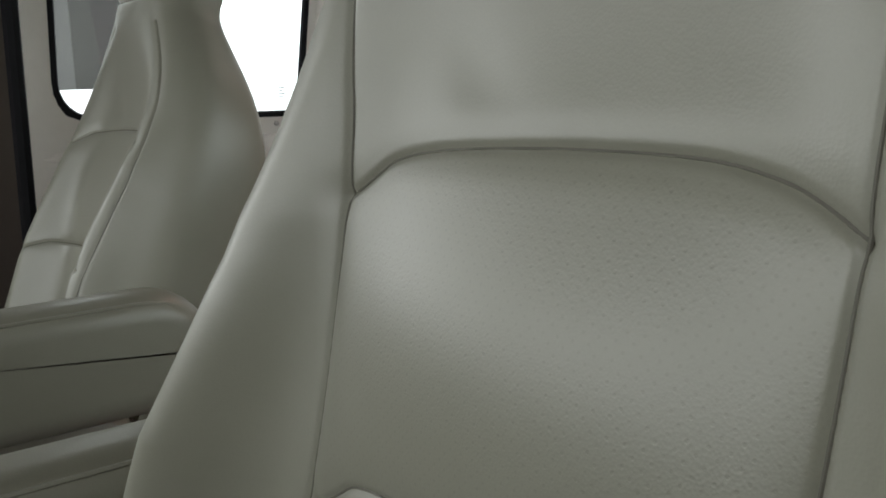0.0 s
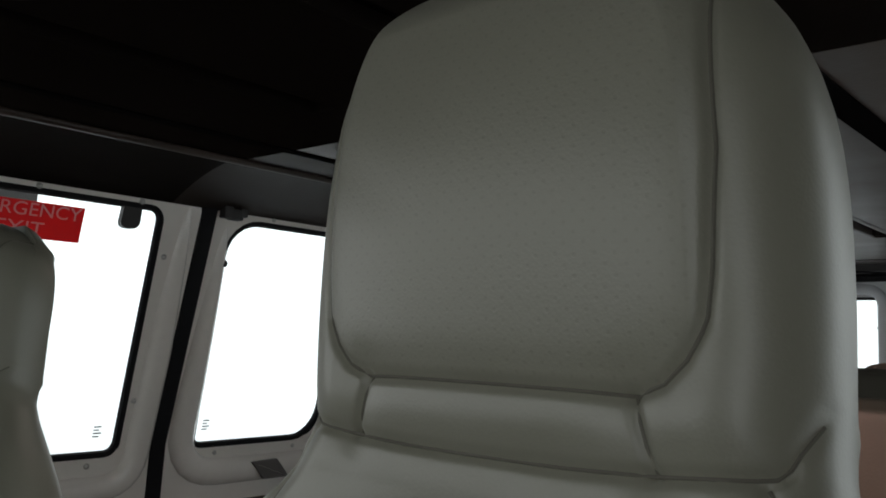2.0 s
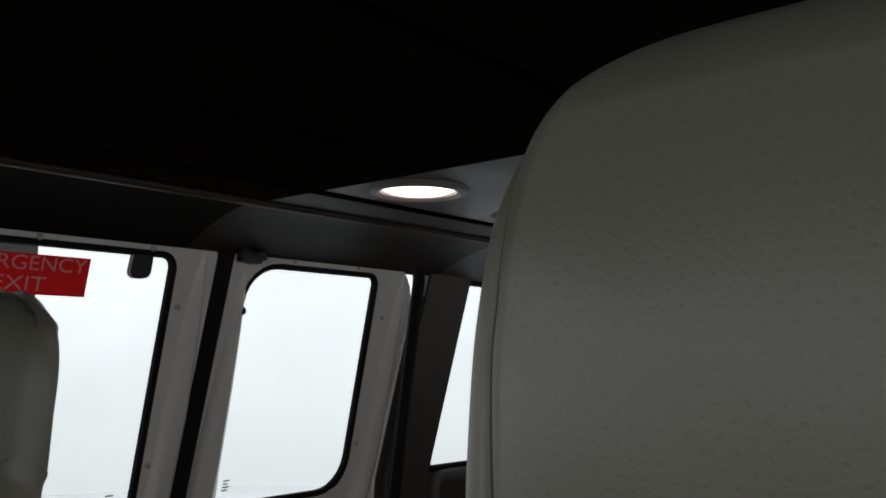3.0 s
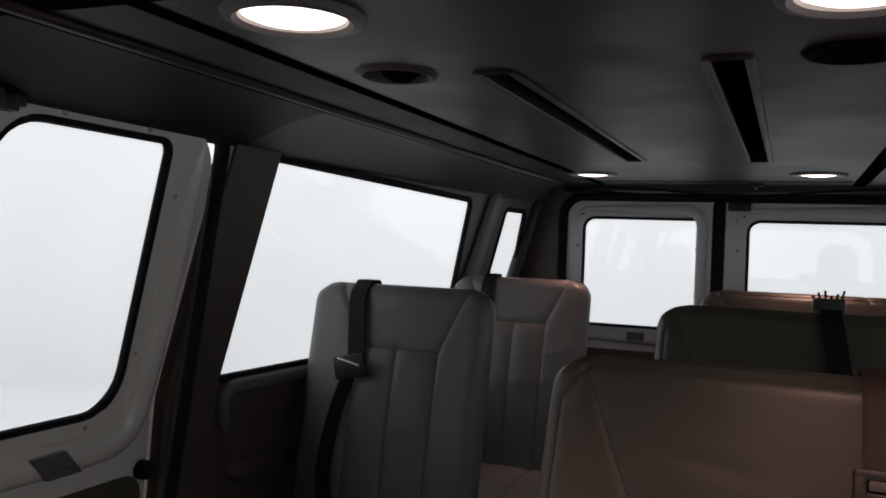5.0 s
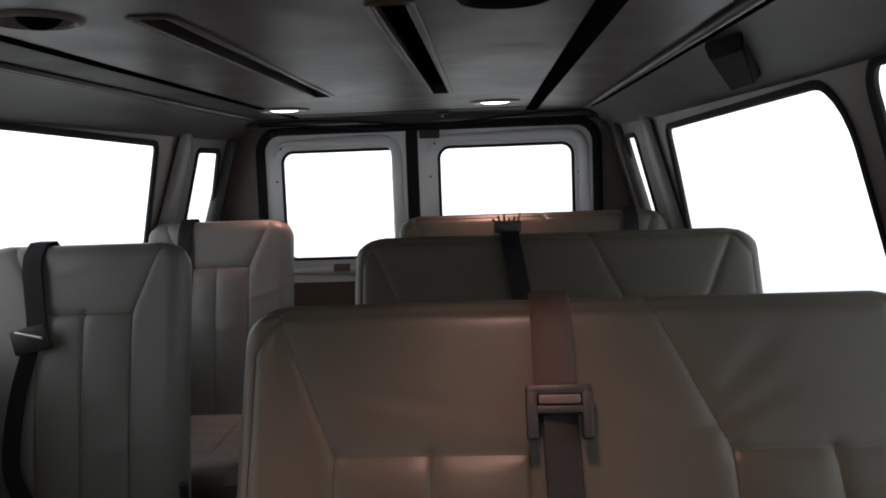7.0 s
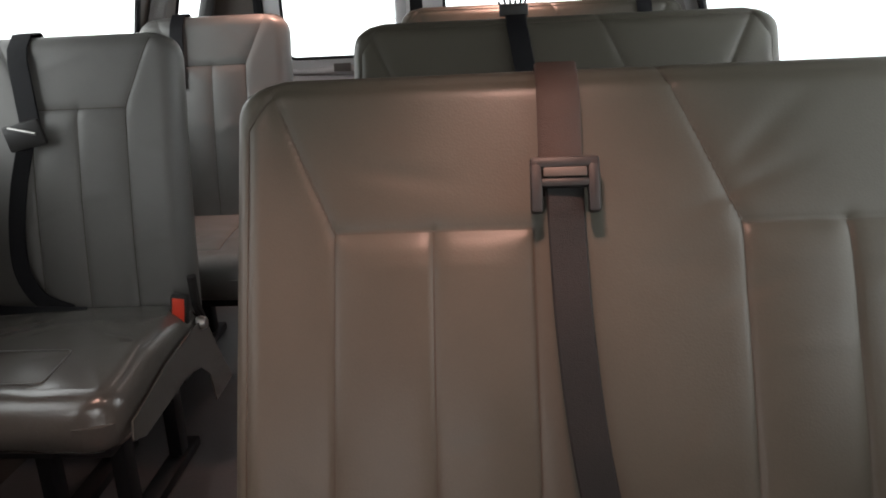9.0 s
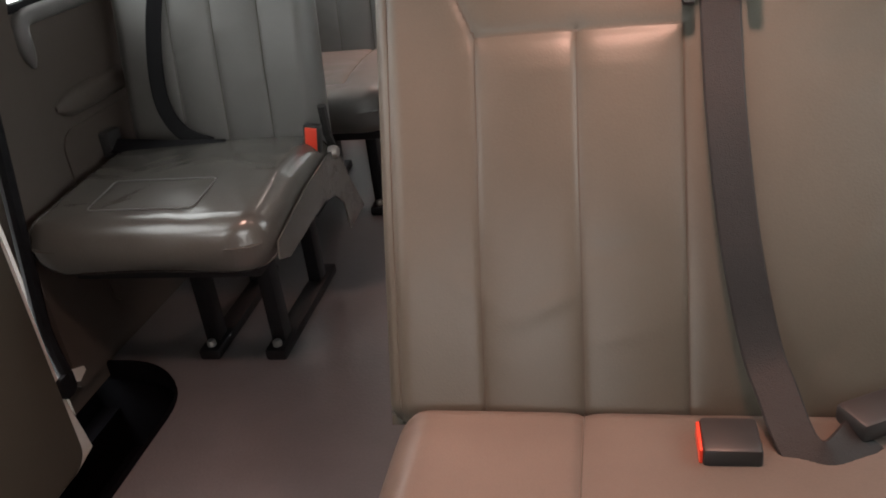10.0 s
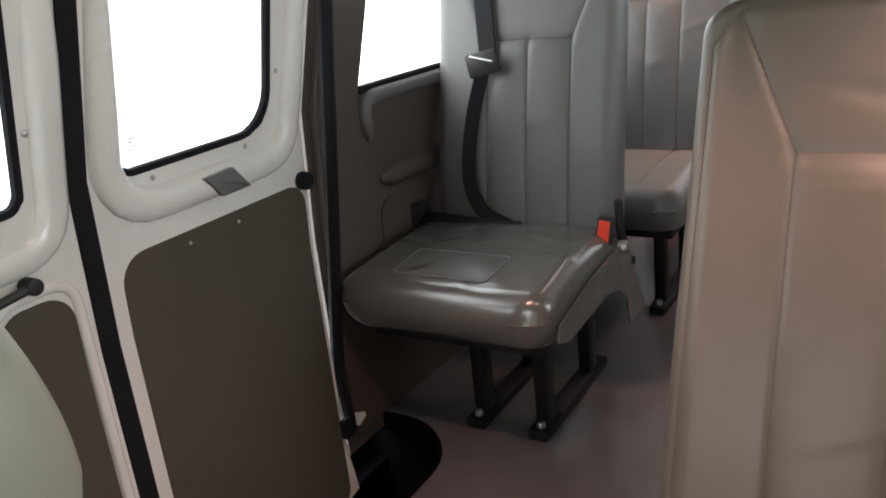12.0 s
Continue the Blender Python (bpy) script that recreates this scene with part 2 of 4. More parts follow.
def rounded(y0, y1, z0, z1, radii, n=7, top_shift=0.0):
    """A rounded loop; radii for the corners low-start, low-end, high-end, high-start. top_shift moves the top along the first axis."""
    out = []
    for (cy, cz, a0), r in zip(((y0, z0, 180), (y1, z0, 270), (y1, z1, 0), (y0, z1, 90)), radii):
        sy = r if cy == y0 else -r
        sz = r if cz == z0 else -r
        for k in range(n if r > 0.004 else 1):
            a = radians(a0 + 90 * (k / (n - 1) if r > 0.004 else 0.5))
            out.append((cy + sy + r * math.cos(a), cz + sz + r * math.sin(a)))
    return [(y + top_shift * (z - z0) / (z1 - z0), z) for y, z in out]


def slanted(loop, z0, z1, start=(0.0, 0.0), end=(0.0, 0.0), drop=0.0):
    """Shears a loop: start and end are the shifts of the first and last side at z0 and z1; drop lowers the top towards the end."""
    lo, hi = min(p[0] for p in loop), max(p[0] for p in loop)
    out = []
    for y, z in loop:
        f, g = (y - lo) / (hi - lo), (z - z0) / (z1 - z0)
        a, b = start[0] + (start[1] - start[0]) * g, end[0] + (end[1] - end[0]) * g
        out.append((y + a + (b - a) * f, z - drop * f * g))
    return out


def plate(outer, holes, d0, d1, place, cuts=()):
    """A plate with real holes. Loops lie in two coordinates; place(a, b, d) puts a point of depth d into the world."""
    flat = bmesh.new()
    loops = [[Vector((a, b, 0)) for a, b in loop] for loop in (outer, *holes)]
    vs = [flat.verts.new(p) for loop in loops for p in loop]
    for tri in tessellate_polygon(loops):
        flat.faces.new([vs[k] for k in tri])
    for co, no in cuts:
        bmesh.ops.bisect_plane(flat, geom=flat.verts[:] + flat.edges[:] + flat.faces[:], plane_co=co, plane_no=no)
    flat.verts.index_update()
    bm = bmesh.new()
    low = [bm.verts.new(place(v.co.x, v.co.y, d0)) for v in flat.verts]
    high = [bm.verts.new(place(v.co.x, v.co.y, d1)) for v in flat.verts]
    for f in flat.faces:
        bm.faces.new([low[v.index] for v in f.verts])
        bm.faces.new([high[v.index] for v in reversed(f.verts)])
    for e in flat.edges:
        if len(e.link_faces) == 1:
            p, q = e.verts
            bm.faces.new((low[p.index], low[q.index], high[q.index], high[p.index]))
    flat.free()
    return bm


def even(path, n=60):
    """Points at even steps along an open path."""
    P = [Vector(p) for p in path]
    run = [0.0]
    for a, b in zip(P, P[1:]):
        run.append(run[-1] + (b - a).length)
    out = []
    for k in range(n):
        s = run[-1] * k / (n - 1)
        i = min(max(sum(r <= s for r in run) - 1, 0), len(P) - 2)
        t = (s - run[i]) / max(run[i + 1] - run[i], 1e-9)
        out.append(P[i].lerp(P[i + 1], t))
    return out


def sweep(path, profile, closed=True, up=None, taper=0):
    """A profile of (across, out) pairs along a path of world points. up gives the out direction at each point."""
    b = bmesh.new()
    n = len(path)
    rings = []
    for k, p in enumerate(path):
        a = path[(k - 1) % n] if closed or k else p
        c = path[(k + 1) % n] if closed or k < n - 1 else p
        t = (Vector(c) - Vector(a)).normalized()
        o = Vector(up(p) if callable(up) else up).normalized()
        s = t.cross(o).normalized()
        o = s.cross(t)
        g = min(1.0, math.sqrt((min(k, n - 1 - k) + 0.15) / taper)) if taper else 1.0
        rings.append([b.verts.new(Vector(p) + s * u * g + o * w * g) for u, w in profile])
    m = len(profile)
    for k in range(n if closed else n - 1):
        p, q = rings[k], rings[(k + 1) % n]
        for i in range(m):
            j = (i + 1) % m
            b.faces.new((p[i], p[j], q[j], q[i]))
    if not closed:
        b.faces.new(rings[0])
        b.faces.new(rings[-1][::-1])
    return b


def round_profile(w, h, n=8):
    return [(w * math.cos(2 * math.pi * k / n), h * math.sin(2 * math.pi * k / n)) for k in range(n)]


def tube(path, r, n=8):
    pts = [Vector(p) for p in path]
    b = bmesh.new()
    rings = []
    for k, p in enumerate(pts):
        t = (pts[min(k + 1, len(pts) - 1)] - pts[max(k - 1, 0)]).normalized()
        o = Vector((0, 0, 1)) if abs(t.z) < 0.9 else Vector((1, 0, 0))
        s = t.cross(o).normalized()
        o = s.cross(t)
        rings.append([b.verts.new(p + s * r * math.cos(2 * math.pi * i / n) + o * r * math.sin(2 * math.pi * i / n)) for i in range(n)])
    for p, q in zip(rings, rings[1:]):
        for i in range(n):
            b.faces.new((p[i], p[(i + 1) % n], q[(i + 1) % n], q[i]))
    b.faces.new(rings[0][::-1])
    b.faces.new(rings[-1])
    return b


def line_gap(px, pz, line):
    """Distance from arrays of points to a polyline."""
    best = np.full(px.shape, 9.0)
    for (ax, az), (bx, bz) in zip(line, line[1:]):
        dx, dz = bx - ax, bz - az
        t = np.clip(((px - ax) * dx + (pz - az) * dz) / (dx * dx + dz * dz + 1e-12), 0, 1)
        best = np.minimum(best, np.hypot(px - ax - t * dx, pz - az - t * dz))
    return best


def smooth_line(pts, n=8):
    """Points along a smooth curve through pts."""
    P = [Vector(p) for p in pts]
    out = []
    for k in range(len(P) - 1):
        a, b, c, d = P[max(k - 1, 0)], P[k], P[k + 1], P[min(k + 2, len(P) - 1)]
        for i in range(n):
            t = i / n
            out.append(0.5 * ((2 * b) + (c - a) * t + (2 * a - 5 * b + 4 * c - d) * t * t + (3 * b - a - 3 * c + d) * t ** 3))
    return out + [P[-1]]


def smooth_pairs(line, n=6):
    return [(v.x, v.y) for v in smooth_line([(x, z, 0) for x, z in line], n)]


def pad(half, z0, z1, edge, back, seams, shape, nu, nv, groove=0.004, width=0.0035, second=None, bend=None, inset_back=0.05, wrinkle=0.0):
    """An upholstered slab: front towards -y. half(z): half width; edge: radius of the rounded rim;
    seams: polylines in (x, z) that become stitched grooves; shape(x, z): how far the front swells out."""
    zs = np.linspace(z0, z1, nv)
    ss = np.linspace(-1, 1, nu)
    S, Z = np.meshgrid(ss, zs)
    HW = np.array([half(z) for z in zs])[:, None]
    X = S * HW
    e = np.minimum((1 - np.abs(S)) * HW, np.minimum(z1 - Z, Z - z0))
    ex = np.clip((1 - np.abs(S)) * HW / edge, 0, 1)
    ez = np.clip(np.minimum(z1 - Z, Z - z0) / edge, 0, 1)
    rim = np.sqrt(np.clip((1 - ex) ** 2 + (1 - ez) ** 2, 0, 1))
    Y = edge * (1 - np.sqrt(np.clip(1 - rim ** 2, 0, 1)))
    fade = np.clip(e / edge, 0, 1) ** 0.7
    Y = Y - shape(X, Z) * fade
    for seam in seams:
        d = line_gap(X, Z, seam)
        Y = Y + groove * np.exp(-(d / width) ** 2) + groove * 0.8 * np.exp(-(d / (width * 4.5)) ** 2)
    if wrinkle:
        rng = random.Random(int(width * 1e5) + nu)
        for k in range(26):
            cx, cz = rng.uniform(-1, 1) * half(z0 + 0.3 * (z1 - z0)), z0 + rng.uniform(0.05, 0.95) * (z1 - z0)
            a = rng.uniform(-0.7, 0.7) + (0.9 if cx > 0 else -0.9) * rng.uniform(0, 0.6)
            u = (X - cx) * math.cos(a) + (Z - cz) * math.sin(a)
            v = -(X - cx) * math.sin(a) + (Z - cz) * math.cos(a)
            w = rng.uniform(0.010, 0.022)
            Y = Y + wrinkle * rng.uniform(-1, 1) * np.exp(-(u / rng.uniform(0.03, 0.08)) ** 2 - (v / w) ** 2)
    if bend:
        Y = Y + bend(Z)
    stitch = []
    for seam in seams:
        pts = []
        for p in even([(x, z, 0) for x, z in seam], max(3, int(sum(math.dist(a, b) for a, b in zip(seam, seam[1:])) / 0.006))):
            i = min(max(int(round((p.y - z0) / (z1 - z0) * (nv - 1))), 0), nv - 1)
            w = half(zs[i])
            if abs(p.x) < w * 0.985 and 0.004 < p.y - z0 and z1 - p.y > 0.004:
                pts.append((p.x, float(np.interp(p.x, X[i], Y[i])) - 0.0002, p.y))
        if len(pts) > 2:
            stitch.append(sweep(pts, round_profile(0.0009, 0.0008, 5), False, (0, -1, 0)))
    bm = bmesh.new()
    grid = [[bm.verts.new((X[i, j], Y[i, j], Z[i, j])) for j in range(nu)] for i in range(nv)]
    for i in range(nv - 1):
        for j in range(nu - 1):
            f = bm.faces.new((grid[i][j], grid[i][j + 1], grid[i + 1][j + 1], grid[i + 1][j]))
            if second and second(X[i, j], Z[i, j]):
                f.material_index = 1
    rim_loop = grid[0][:] + [grid[i][-1] for i in range(1, nv)] + grid[-1][-2::-1] + [grid[i][0] for i in range(nv - 2, 0, -1)]
    mid = Vector((0, 0, (z0 + z1) / 2))
    prev = rim_loop
    for k in range(1, 6):
        a = radians(90 * k / 5)
        inset = inset_back * (1 - math.cos(a))
        ring = []
        for v in rim_loop:
            w = Vector((mid.x - v.co.x, 0, (mid.z - v.co.z)))
            q = w.normalized() * min(inset, w.length * 0.5)
            ring.append(bm.verts.new((v.co.x + q.x, v.co.y + (back(v.co.z) if callable(back) else back) * math.sin(a), v.co.z + q.z)))
        for p in range(len(ring)):
            r = (p + 1) % len(ring)
            bm.faces.new((prev[p], prev[r], ring[r], ring[p]))
        prev = ring
    bm.faces.new(prev)
    return bm, stitch


# ---- van shell ----
def half_width(y, z):
    w = 1.003 - 0.285 * (z - 0.845) if z > 0.845 else 1.003 + 0.02 * min(1.0, (0.845 - z) / 0.3)
    taper = 0.0 if y < 1.5 else 0.045 * (y - 1.5) if y < 2.6 else 0.0495 + 0.11 * (y - 2.6)
    return w - taper


def left(y, z, d):
    """d metres inwards of the left wall's face."""
    return Vector((X0 - half_width(y, z) + d, y, z))


def right(y, z, d):
    return Vector((X0 + half_width(y, z) - d, y, z))


def rear(x, z, d):
    return Vector((x, 3.25 - d, z))


SIDE_CUTS = [((0, z, 0), (0, 1, 0)) for z in (0.845, 0.55)] + [((y, 0, 0), (1, 0, 0)) for y in (1.5, 2.05, 2.6, 2.9)]

WIN_D1 = rounded(0.030, 0.578, 0.830, 1.361, (0.08, 0.03, 0.03, 0.05), top_shift=-0.012)
WIN_D2 = rounded(0.763, 1.143, 0.832, 1.360, (0.025, 0.085, 0.028, 0.085), top_shift=-0.034)
WIN_L = slanted(rounded(1.448, 2.602, 0.850, 1.366, (0.03, 0.05, 0.025, 0.03)), 0.85, 1.366, (0.006, -0.014), (0.10, 0.0), 0.024)
WIN_LS = slanted(rounded(2.90, 3.086, 0.92, 1.327, (0.03, 0.03, 0.02, 0.02)), 0.92, 1.327, (0.028, 0.0), (0.110, 0.0))
WIN_R = slanted(rounded(1.37, 2.565, 0.850, 1.355, (0.06, 0.05, 0.03, 0.12)), 0.85, 1.355, (0.0, 0.0), (0.13, -0.005), 0.024)
WIN_RF = rounded(0.14, 1.27, 0.790, 1.365, (0.05,) * 4)
WIN_RS = slanted(rounded(2.912, 3.036, 0.92, 1.324, (0.03, 0.03, 0.02, 0.02)), 0.92, 1.324, (0.025, 0.0), (0.125, 0.0))
WIN_RL = rounded(-0.505, -0.034, 0.884, 1.316, (0.045,) * 4)
WIN_RR = rounded(0.123, 0.652, 0.884, 1.314, (0.045,) * 4)

setting("wall_left", plate([(1.262, -0.03), (3.25, -0.03), (3.25, 1.40), (1.262, 1.40)], [WIN_L, WIN_LS], -0.014, 0.0, left, SIDE_CUTS), TRIM,
        "dark brown-grey plastic side trim of the van", "wall")
setting("wall_left_front", plate([(-1.7, -0.3), (-0.048, -0.3), (-0.048, 1.40), (-1.7, 1.40)], [rounded(-1.55, -0.42, 0.78, 1.385, (.05,) * 4)], -0.02, 0.0, left, SIDE_CUTS), TRIM,
        "dark trim beside the front passenger seat", "wall")
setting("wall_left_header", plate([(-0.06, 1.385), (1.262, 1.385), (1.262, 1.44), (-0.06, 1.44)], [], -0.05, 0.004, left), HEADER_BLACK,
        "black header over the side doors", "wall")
setting("wall_right", plate([(-0.2, -0.06), (3.25, -0.06), (3.25, 1.40), (-0.2, 1.40)], [WIN_R, WIN_RF, WIN_RS], -0.014, 0.0, right, SIDE_CUTS), TRIM,
        "dark brown-grey plastic side trim of the van", "wall")
# Opening is out of view, sized to set the light on the front seats.
setting("wall_right_front", plate([(-1.7, -0.3), (-0.2, -0.3), (-0.2, 1.40), (-1.7, 1.40)], [rounded(-0.54, -0.32, 0.92, 1.37, (.05,) * 4)], -0.02, 0.0, right, SIDE_CUTS), TRIM,
        "dark trim of the driver's door with an unseen light opening", "wall")
setting("wall_rear", plate([(X0 - 0.895, -0.06), (X0 + 0.895, -0.06), (X0 + 0.88, 0.845), (X0 + 0.725, 1.40), (X0 + 0.70, 1.46), (X0 - 0.70, 1.46), (X0 - 0.725, 1.40), (X0 - 0.88, 0.845)], [rounded(-0.60, 0.755, -0.02, 1.405, (.02, .02, .08, .08))], -0.06, 0.02, rear), TRIM,
        "dark plastic surround of the rear doors", "wall")
setting("wall_front", plate([(-1.05, -0.3), (1.16, -0.3), (1.16, 1.50), (-1.05, 1.50)], [rounded(-0.92, 0.96, 0.76, 1.43, (.1,) * 4)], -0.05, 0.0, lambda x, z, d: Vector((x, -1.7 + d, z))), DARK,
        "dark front end of the cab with the windscreen opening", "wall")

# floor with the step well cut out of it
WELL = rounded(-1.06, -0.705, -0.5, 1.425, (0.0, 0.0, 0.20, 0.02), n=12)
setting("floor", plate([(-1.1, -1.8), (1.2, -1.8), (1.2, 3.3), (-1.1, 3.3)], [WELL], -0.03, 0.0, lambda x, y, d: Vector((x, y, d))), FLOOR,
        "scuffed grey vinyl floor of the van", "floor")
bm = box(-1.1, -0.66, -0.6, 1.50, -0.30, -0.27)
box(-0.69, -0.66, -0.6, 1.50, -0.27, -0.031, bm=bm)
box(-1.1, -0.985, -0.6, 1.43, -0.27, -0.142, bm=bm)
box(-1.1, -0.71, 1.43, 1.47, -0.27, -0.031, bm=bm)
box(-1.1, -1.035, 1.20, 1.47, -0.27, -0.031, bm=bm)
join(bm, sweep([Vector((x, y, -0.018)) for x, y in rounded(-1.055, -0.708, -0.495, 1.422, (0.02, 0.02, 0.198, 0.02), n=12)], round_profile(0.004, 0.030), True, (0, 0, 1)))
setting("step_well", bm, STEP, "black rubber step well inside the side doors", "step")

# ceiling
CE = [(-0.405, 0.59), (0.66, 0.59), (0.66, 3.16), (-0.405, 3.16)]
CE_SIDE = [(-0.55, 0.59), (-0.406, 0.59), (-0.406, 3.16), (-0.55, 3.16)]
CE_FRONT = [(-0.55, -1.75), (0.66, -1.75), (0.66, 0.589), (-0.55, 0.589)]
SLOTS = [(-0.168, -0.112, 1.02, 2.25), (0.160, 0.216, 1.0, 2.28), (-0.168, -0.112, -0.7, 0.44), (0.160, 0.216, -0.7, 0.44)]
VENTS = ((-0.287, 1.005), (0.341, 1.0))
slot_loops = [rounded(a, b, c, d, (.012,) * 4, n=4) for a, b, c, d in SLOTS]
LAMPS = ((-0.262, 0.680), (0.33, 0.74), (-0.349, 2.66), (0.344, 2.66))
slot_loops += [[(x + 0.066 * math.cos(k * math.pi / 16), y + 0.066 * math.sin(k * math.pi / 16)) for k in range(32)] for x, y in LAMPS]
slot_loops += [[(x + 0.052 * math.cos(k * math.pi / 12), y + 0.052 * math.sin(k * math.pi / 12)) for k in range(24)] for x, y in VENTS]
# The darker front piece carries the cab's shade in its colour.
setting("ceiling_front", plate(CE_FRONT, slot_loops[2:4], 0.0, 0.03, lambda x, y, d: Vector((x, y, CEIL + d))), HEADLINER_FRONT, "headliner over the front seats, shade put into its colour", "ceiling")
setting("ceiling_side", plate(CE_SIDE, [], 0.0, 0.03, lambda x, y, d: Vector((x, y, CEIL + d))), HEADLINER_SIDE, "headliner strip above the side windows, darkened for shade", "ceiling")
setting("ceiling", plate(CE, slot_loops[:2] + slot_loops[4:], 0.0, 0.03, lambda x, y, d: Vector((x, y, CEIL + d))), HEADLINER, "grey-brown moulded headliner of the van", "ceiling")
bm = bmesh.new()
for a, b, c, d in SLOTS:
    box(a - .01, b + .01, c - .01, d + .01, CEIL + 0.024, CEIL + 0.05, bm=bm)
setting("ceiling_slot_backing", bm, HEADER_BLACK, "black recessed slots in the headliner", "ceiling")
bm = bmesh.new()
for loop in slot_loops[:2]:
    join(bm, sweep([Vector((x, y, CEIL - 0.001)) for x, y in loop], round_profile(0.007, 0.004), True, (0, 0, -1)))
setting("ceiling_slot_lip", bm, HEADLINER, "rounded moulded lips round the headliner slots", "trim")
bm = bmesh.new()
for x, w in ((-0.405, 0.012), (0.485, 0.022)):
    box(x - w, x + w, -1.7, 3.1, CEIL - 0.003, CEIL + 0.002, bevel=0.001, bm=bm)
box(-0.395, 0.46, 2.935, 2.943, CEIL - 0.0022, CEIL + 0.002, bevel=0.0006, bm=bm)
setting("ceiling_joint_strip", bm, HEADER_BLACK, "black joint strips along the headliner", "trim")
# Left cove darkens forward in steps, its shade put into the materials.
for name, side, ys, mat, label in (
        ("cove_left_front", left, (-1.75, 0.0, 0.58), HEADER_BROWN, "headliner edge over the side doors, shade put into its colour"),
        ("cove_left_doors", left, (0.58, 0.9, 1.32), HEADLINER_SIDE, "headliner edge over the rear side door, darkened less for shade"),
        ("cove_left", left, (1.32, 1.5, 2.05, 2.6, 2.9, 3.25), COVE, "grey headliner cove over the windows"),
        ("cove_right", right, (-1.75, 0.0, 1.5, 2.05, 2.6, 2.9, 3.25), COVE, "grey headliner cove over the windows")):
    bm = bmesh.new()
    rows = []
    for y in ys:
        top = X0 + (-0.605 if side is left else 0.605)
        w = side(y, 1.38, 0.0)
        ring = []
        for k in range(9):
            a = k / 8
            x = top + (w.x - top) * a
            ring.append(bm.verts.new((x, y, CEIL + 0.002 - 0.075 * a ** 1.8)))
        ring += [bm.verts.new((v.co.x, y, v.co.z + 0.03)) for v in reversed(ring)]
        rows.append(ring)
    for p, q in zip(rows, rows[1:]):
        for i in range(len(p)):
            j = (i + 1) % len(p)
            bm.faces.new((p[i], p[j], q[j], q[i]))
    setting(name, bm, mat, label, "ceiling")
for name, x, s in (("ceiling_edge_left", -0.552, -1), ("ceiling_edge_right", 0.682, 1)):
    path = [(x, y, CEIL - 0.004) for y in (-1.7, 0.0, 1.0, 2.0, 3.05)]
    setting(name, sweep(even(path, 40), round_profile(0.010, 0.008, 12), False, (0, 0, -1), 3), HEADLINER, "rounded edge lip of the headliner", "trim")
    # Black strip laid in for the shadow gap beside the lip.
    path = [(x + s * 0.020, y, CEIL - 0.004) for y in (-1.7, 0.0, 1.0, 2.0, 3.08)]
    setting(name + "_gap", sweep(even(path, 40), round_profile(0.010, 0.004, 8), False, (0, 0, -1), 3), HEADER_BLACK, "black strip standing for the shadow gap beside the headliner edge", "trim")
bm = box(-1.1, 1.2, -1.8, 3.35, 1.52, 1.56)
setting("roof", bm, DARK, "roof skin of the van", "roof")


# windows and doors
def window(name, loop, place, depth, label):
    pane = setting(name, plate(loop, [], depth - 0.004, depth, place, SIDE_CUTS if place is not rear else ()), GLASS, label, "window")
    pane.visible_shadow = False
    path = [place(a, b, depth + 0.004) for a, b in loop]
    cx = sum(p[0] for p in loop) / len(loop)
    cz = sum(p[1] for p in loop) / len(loop)
    inner = place(cx, cz, 1.0) - place(cx, cz, 0.0)
    part("gasket", sweep(path, round_profile(0.011 if place is not rear else 0.007, 0.009), True, inner), RUBBER, pane, "black rubber window gasket")
    return pane


window("window_1", WIN_D1, left, 0.0, "bright clear window of the front side door")
window("window_2", WIN_D2, left, 0.0, "bright clear window of the rear side door")
window("window_3", WIN_L, left, -0.006, "long bright side window")
window("window_4", WIN_LS, left, -0.006, "narrow rear quarter window")
long_right = window("window_5", WIN_R, right, -0.006, "long bright side window")
window("window_9", WIN_RF, right, -0.006, "bright side window beside the first bench")
window("window_6", WIN_RS, right, -0.006, "narrow rear quarter window")
window("window_7", WIN_RL, rear, 0.0, "bright rear door window")
window("window_8", WIN_RR, rear, 0.0, "bright rear door window")

# thin pale tinted film on the lower and rear part of the long right window
PALE_TINT = bpy.data.materials.new("pale_tint")
PALE_TINT.use_nodes = True
fn = PALE_TINT.node_tree.nodes
fn.remove(fn["Principled BSDF"])
ft = fn.new("ShaderNodeBsdfTransparent")
ft.inputs[0].default_value = (0.93, 0.94, 0.955, 1)
PALE_TINT.node_tree.links.new(ft.outputs[0], fn["Material Output"].inputs["Surface"])
tint_edge = smooth_pairs([(2.54, 1.318), (2.35, 1.318), (2.40, 1.12), (2.34, 1.098), (2.15, 1.136), (1.86, 1.21), (1.775, 1.19), (1.68, 1.12), (1.55, 1.07), (1.43, 1.03)], 5)
tint_film = part("tint_film", plate(tint_edge + [(1.43, 0.868), (2.67, 0.868)], [], -0.003, -0.0015, right, SIDE_CUTS), PALE_TINT, long_right, "thin pale tinted film on the glass")
tint_film.visible_shadow = False

DOOR_D1 = rounded(-0.045, 0.655, -0.137, 1.388, (0.02, 0.02, 0.03, 0.03))
DOOR_D2 = rounded(0.693, 1.238, -0.137, 1.388, (0.02, 0.02, 0.10, 0.03))
low_right = [k for k, (a, b) in enumerate(DOOR_D2) if a > 1.1 and b < 0]
DOOR_D2[low_right[0]:low_right[-1] + 1] = [(1.19, -0.137), (1.262, -0.122), (1.254, -0.065), (1.243, -0.01), (1.238, 0.05)]


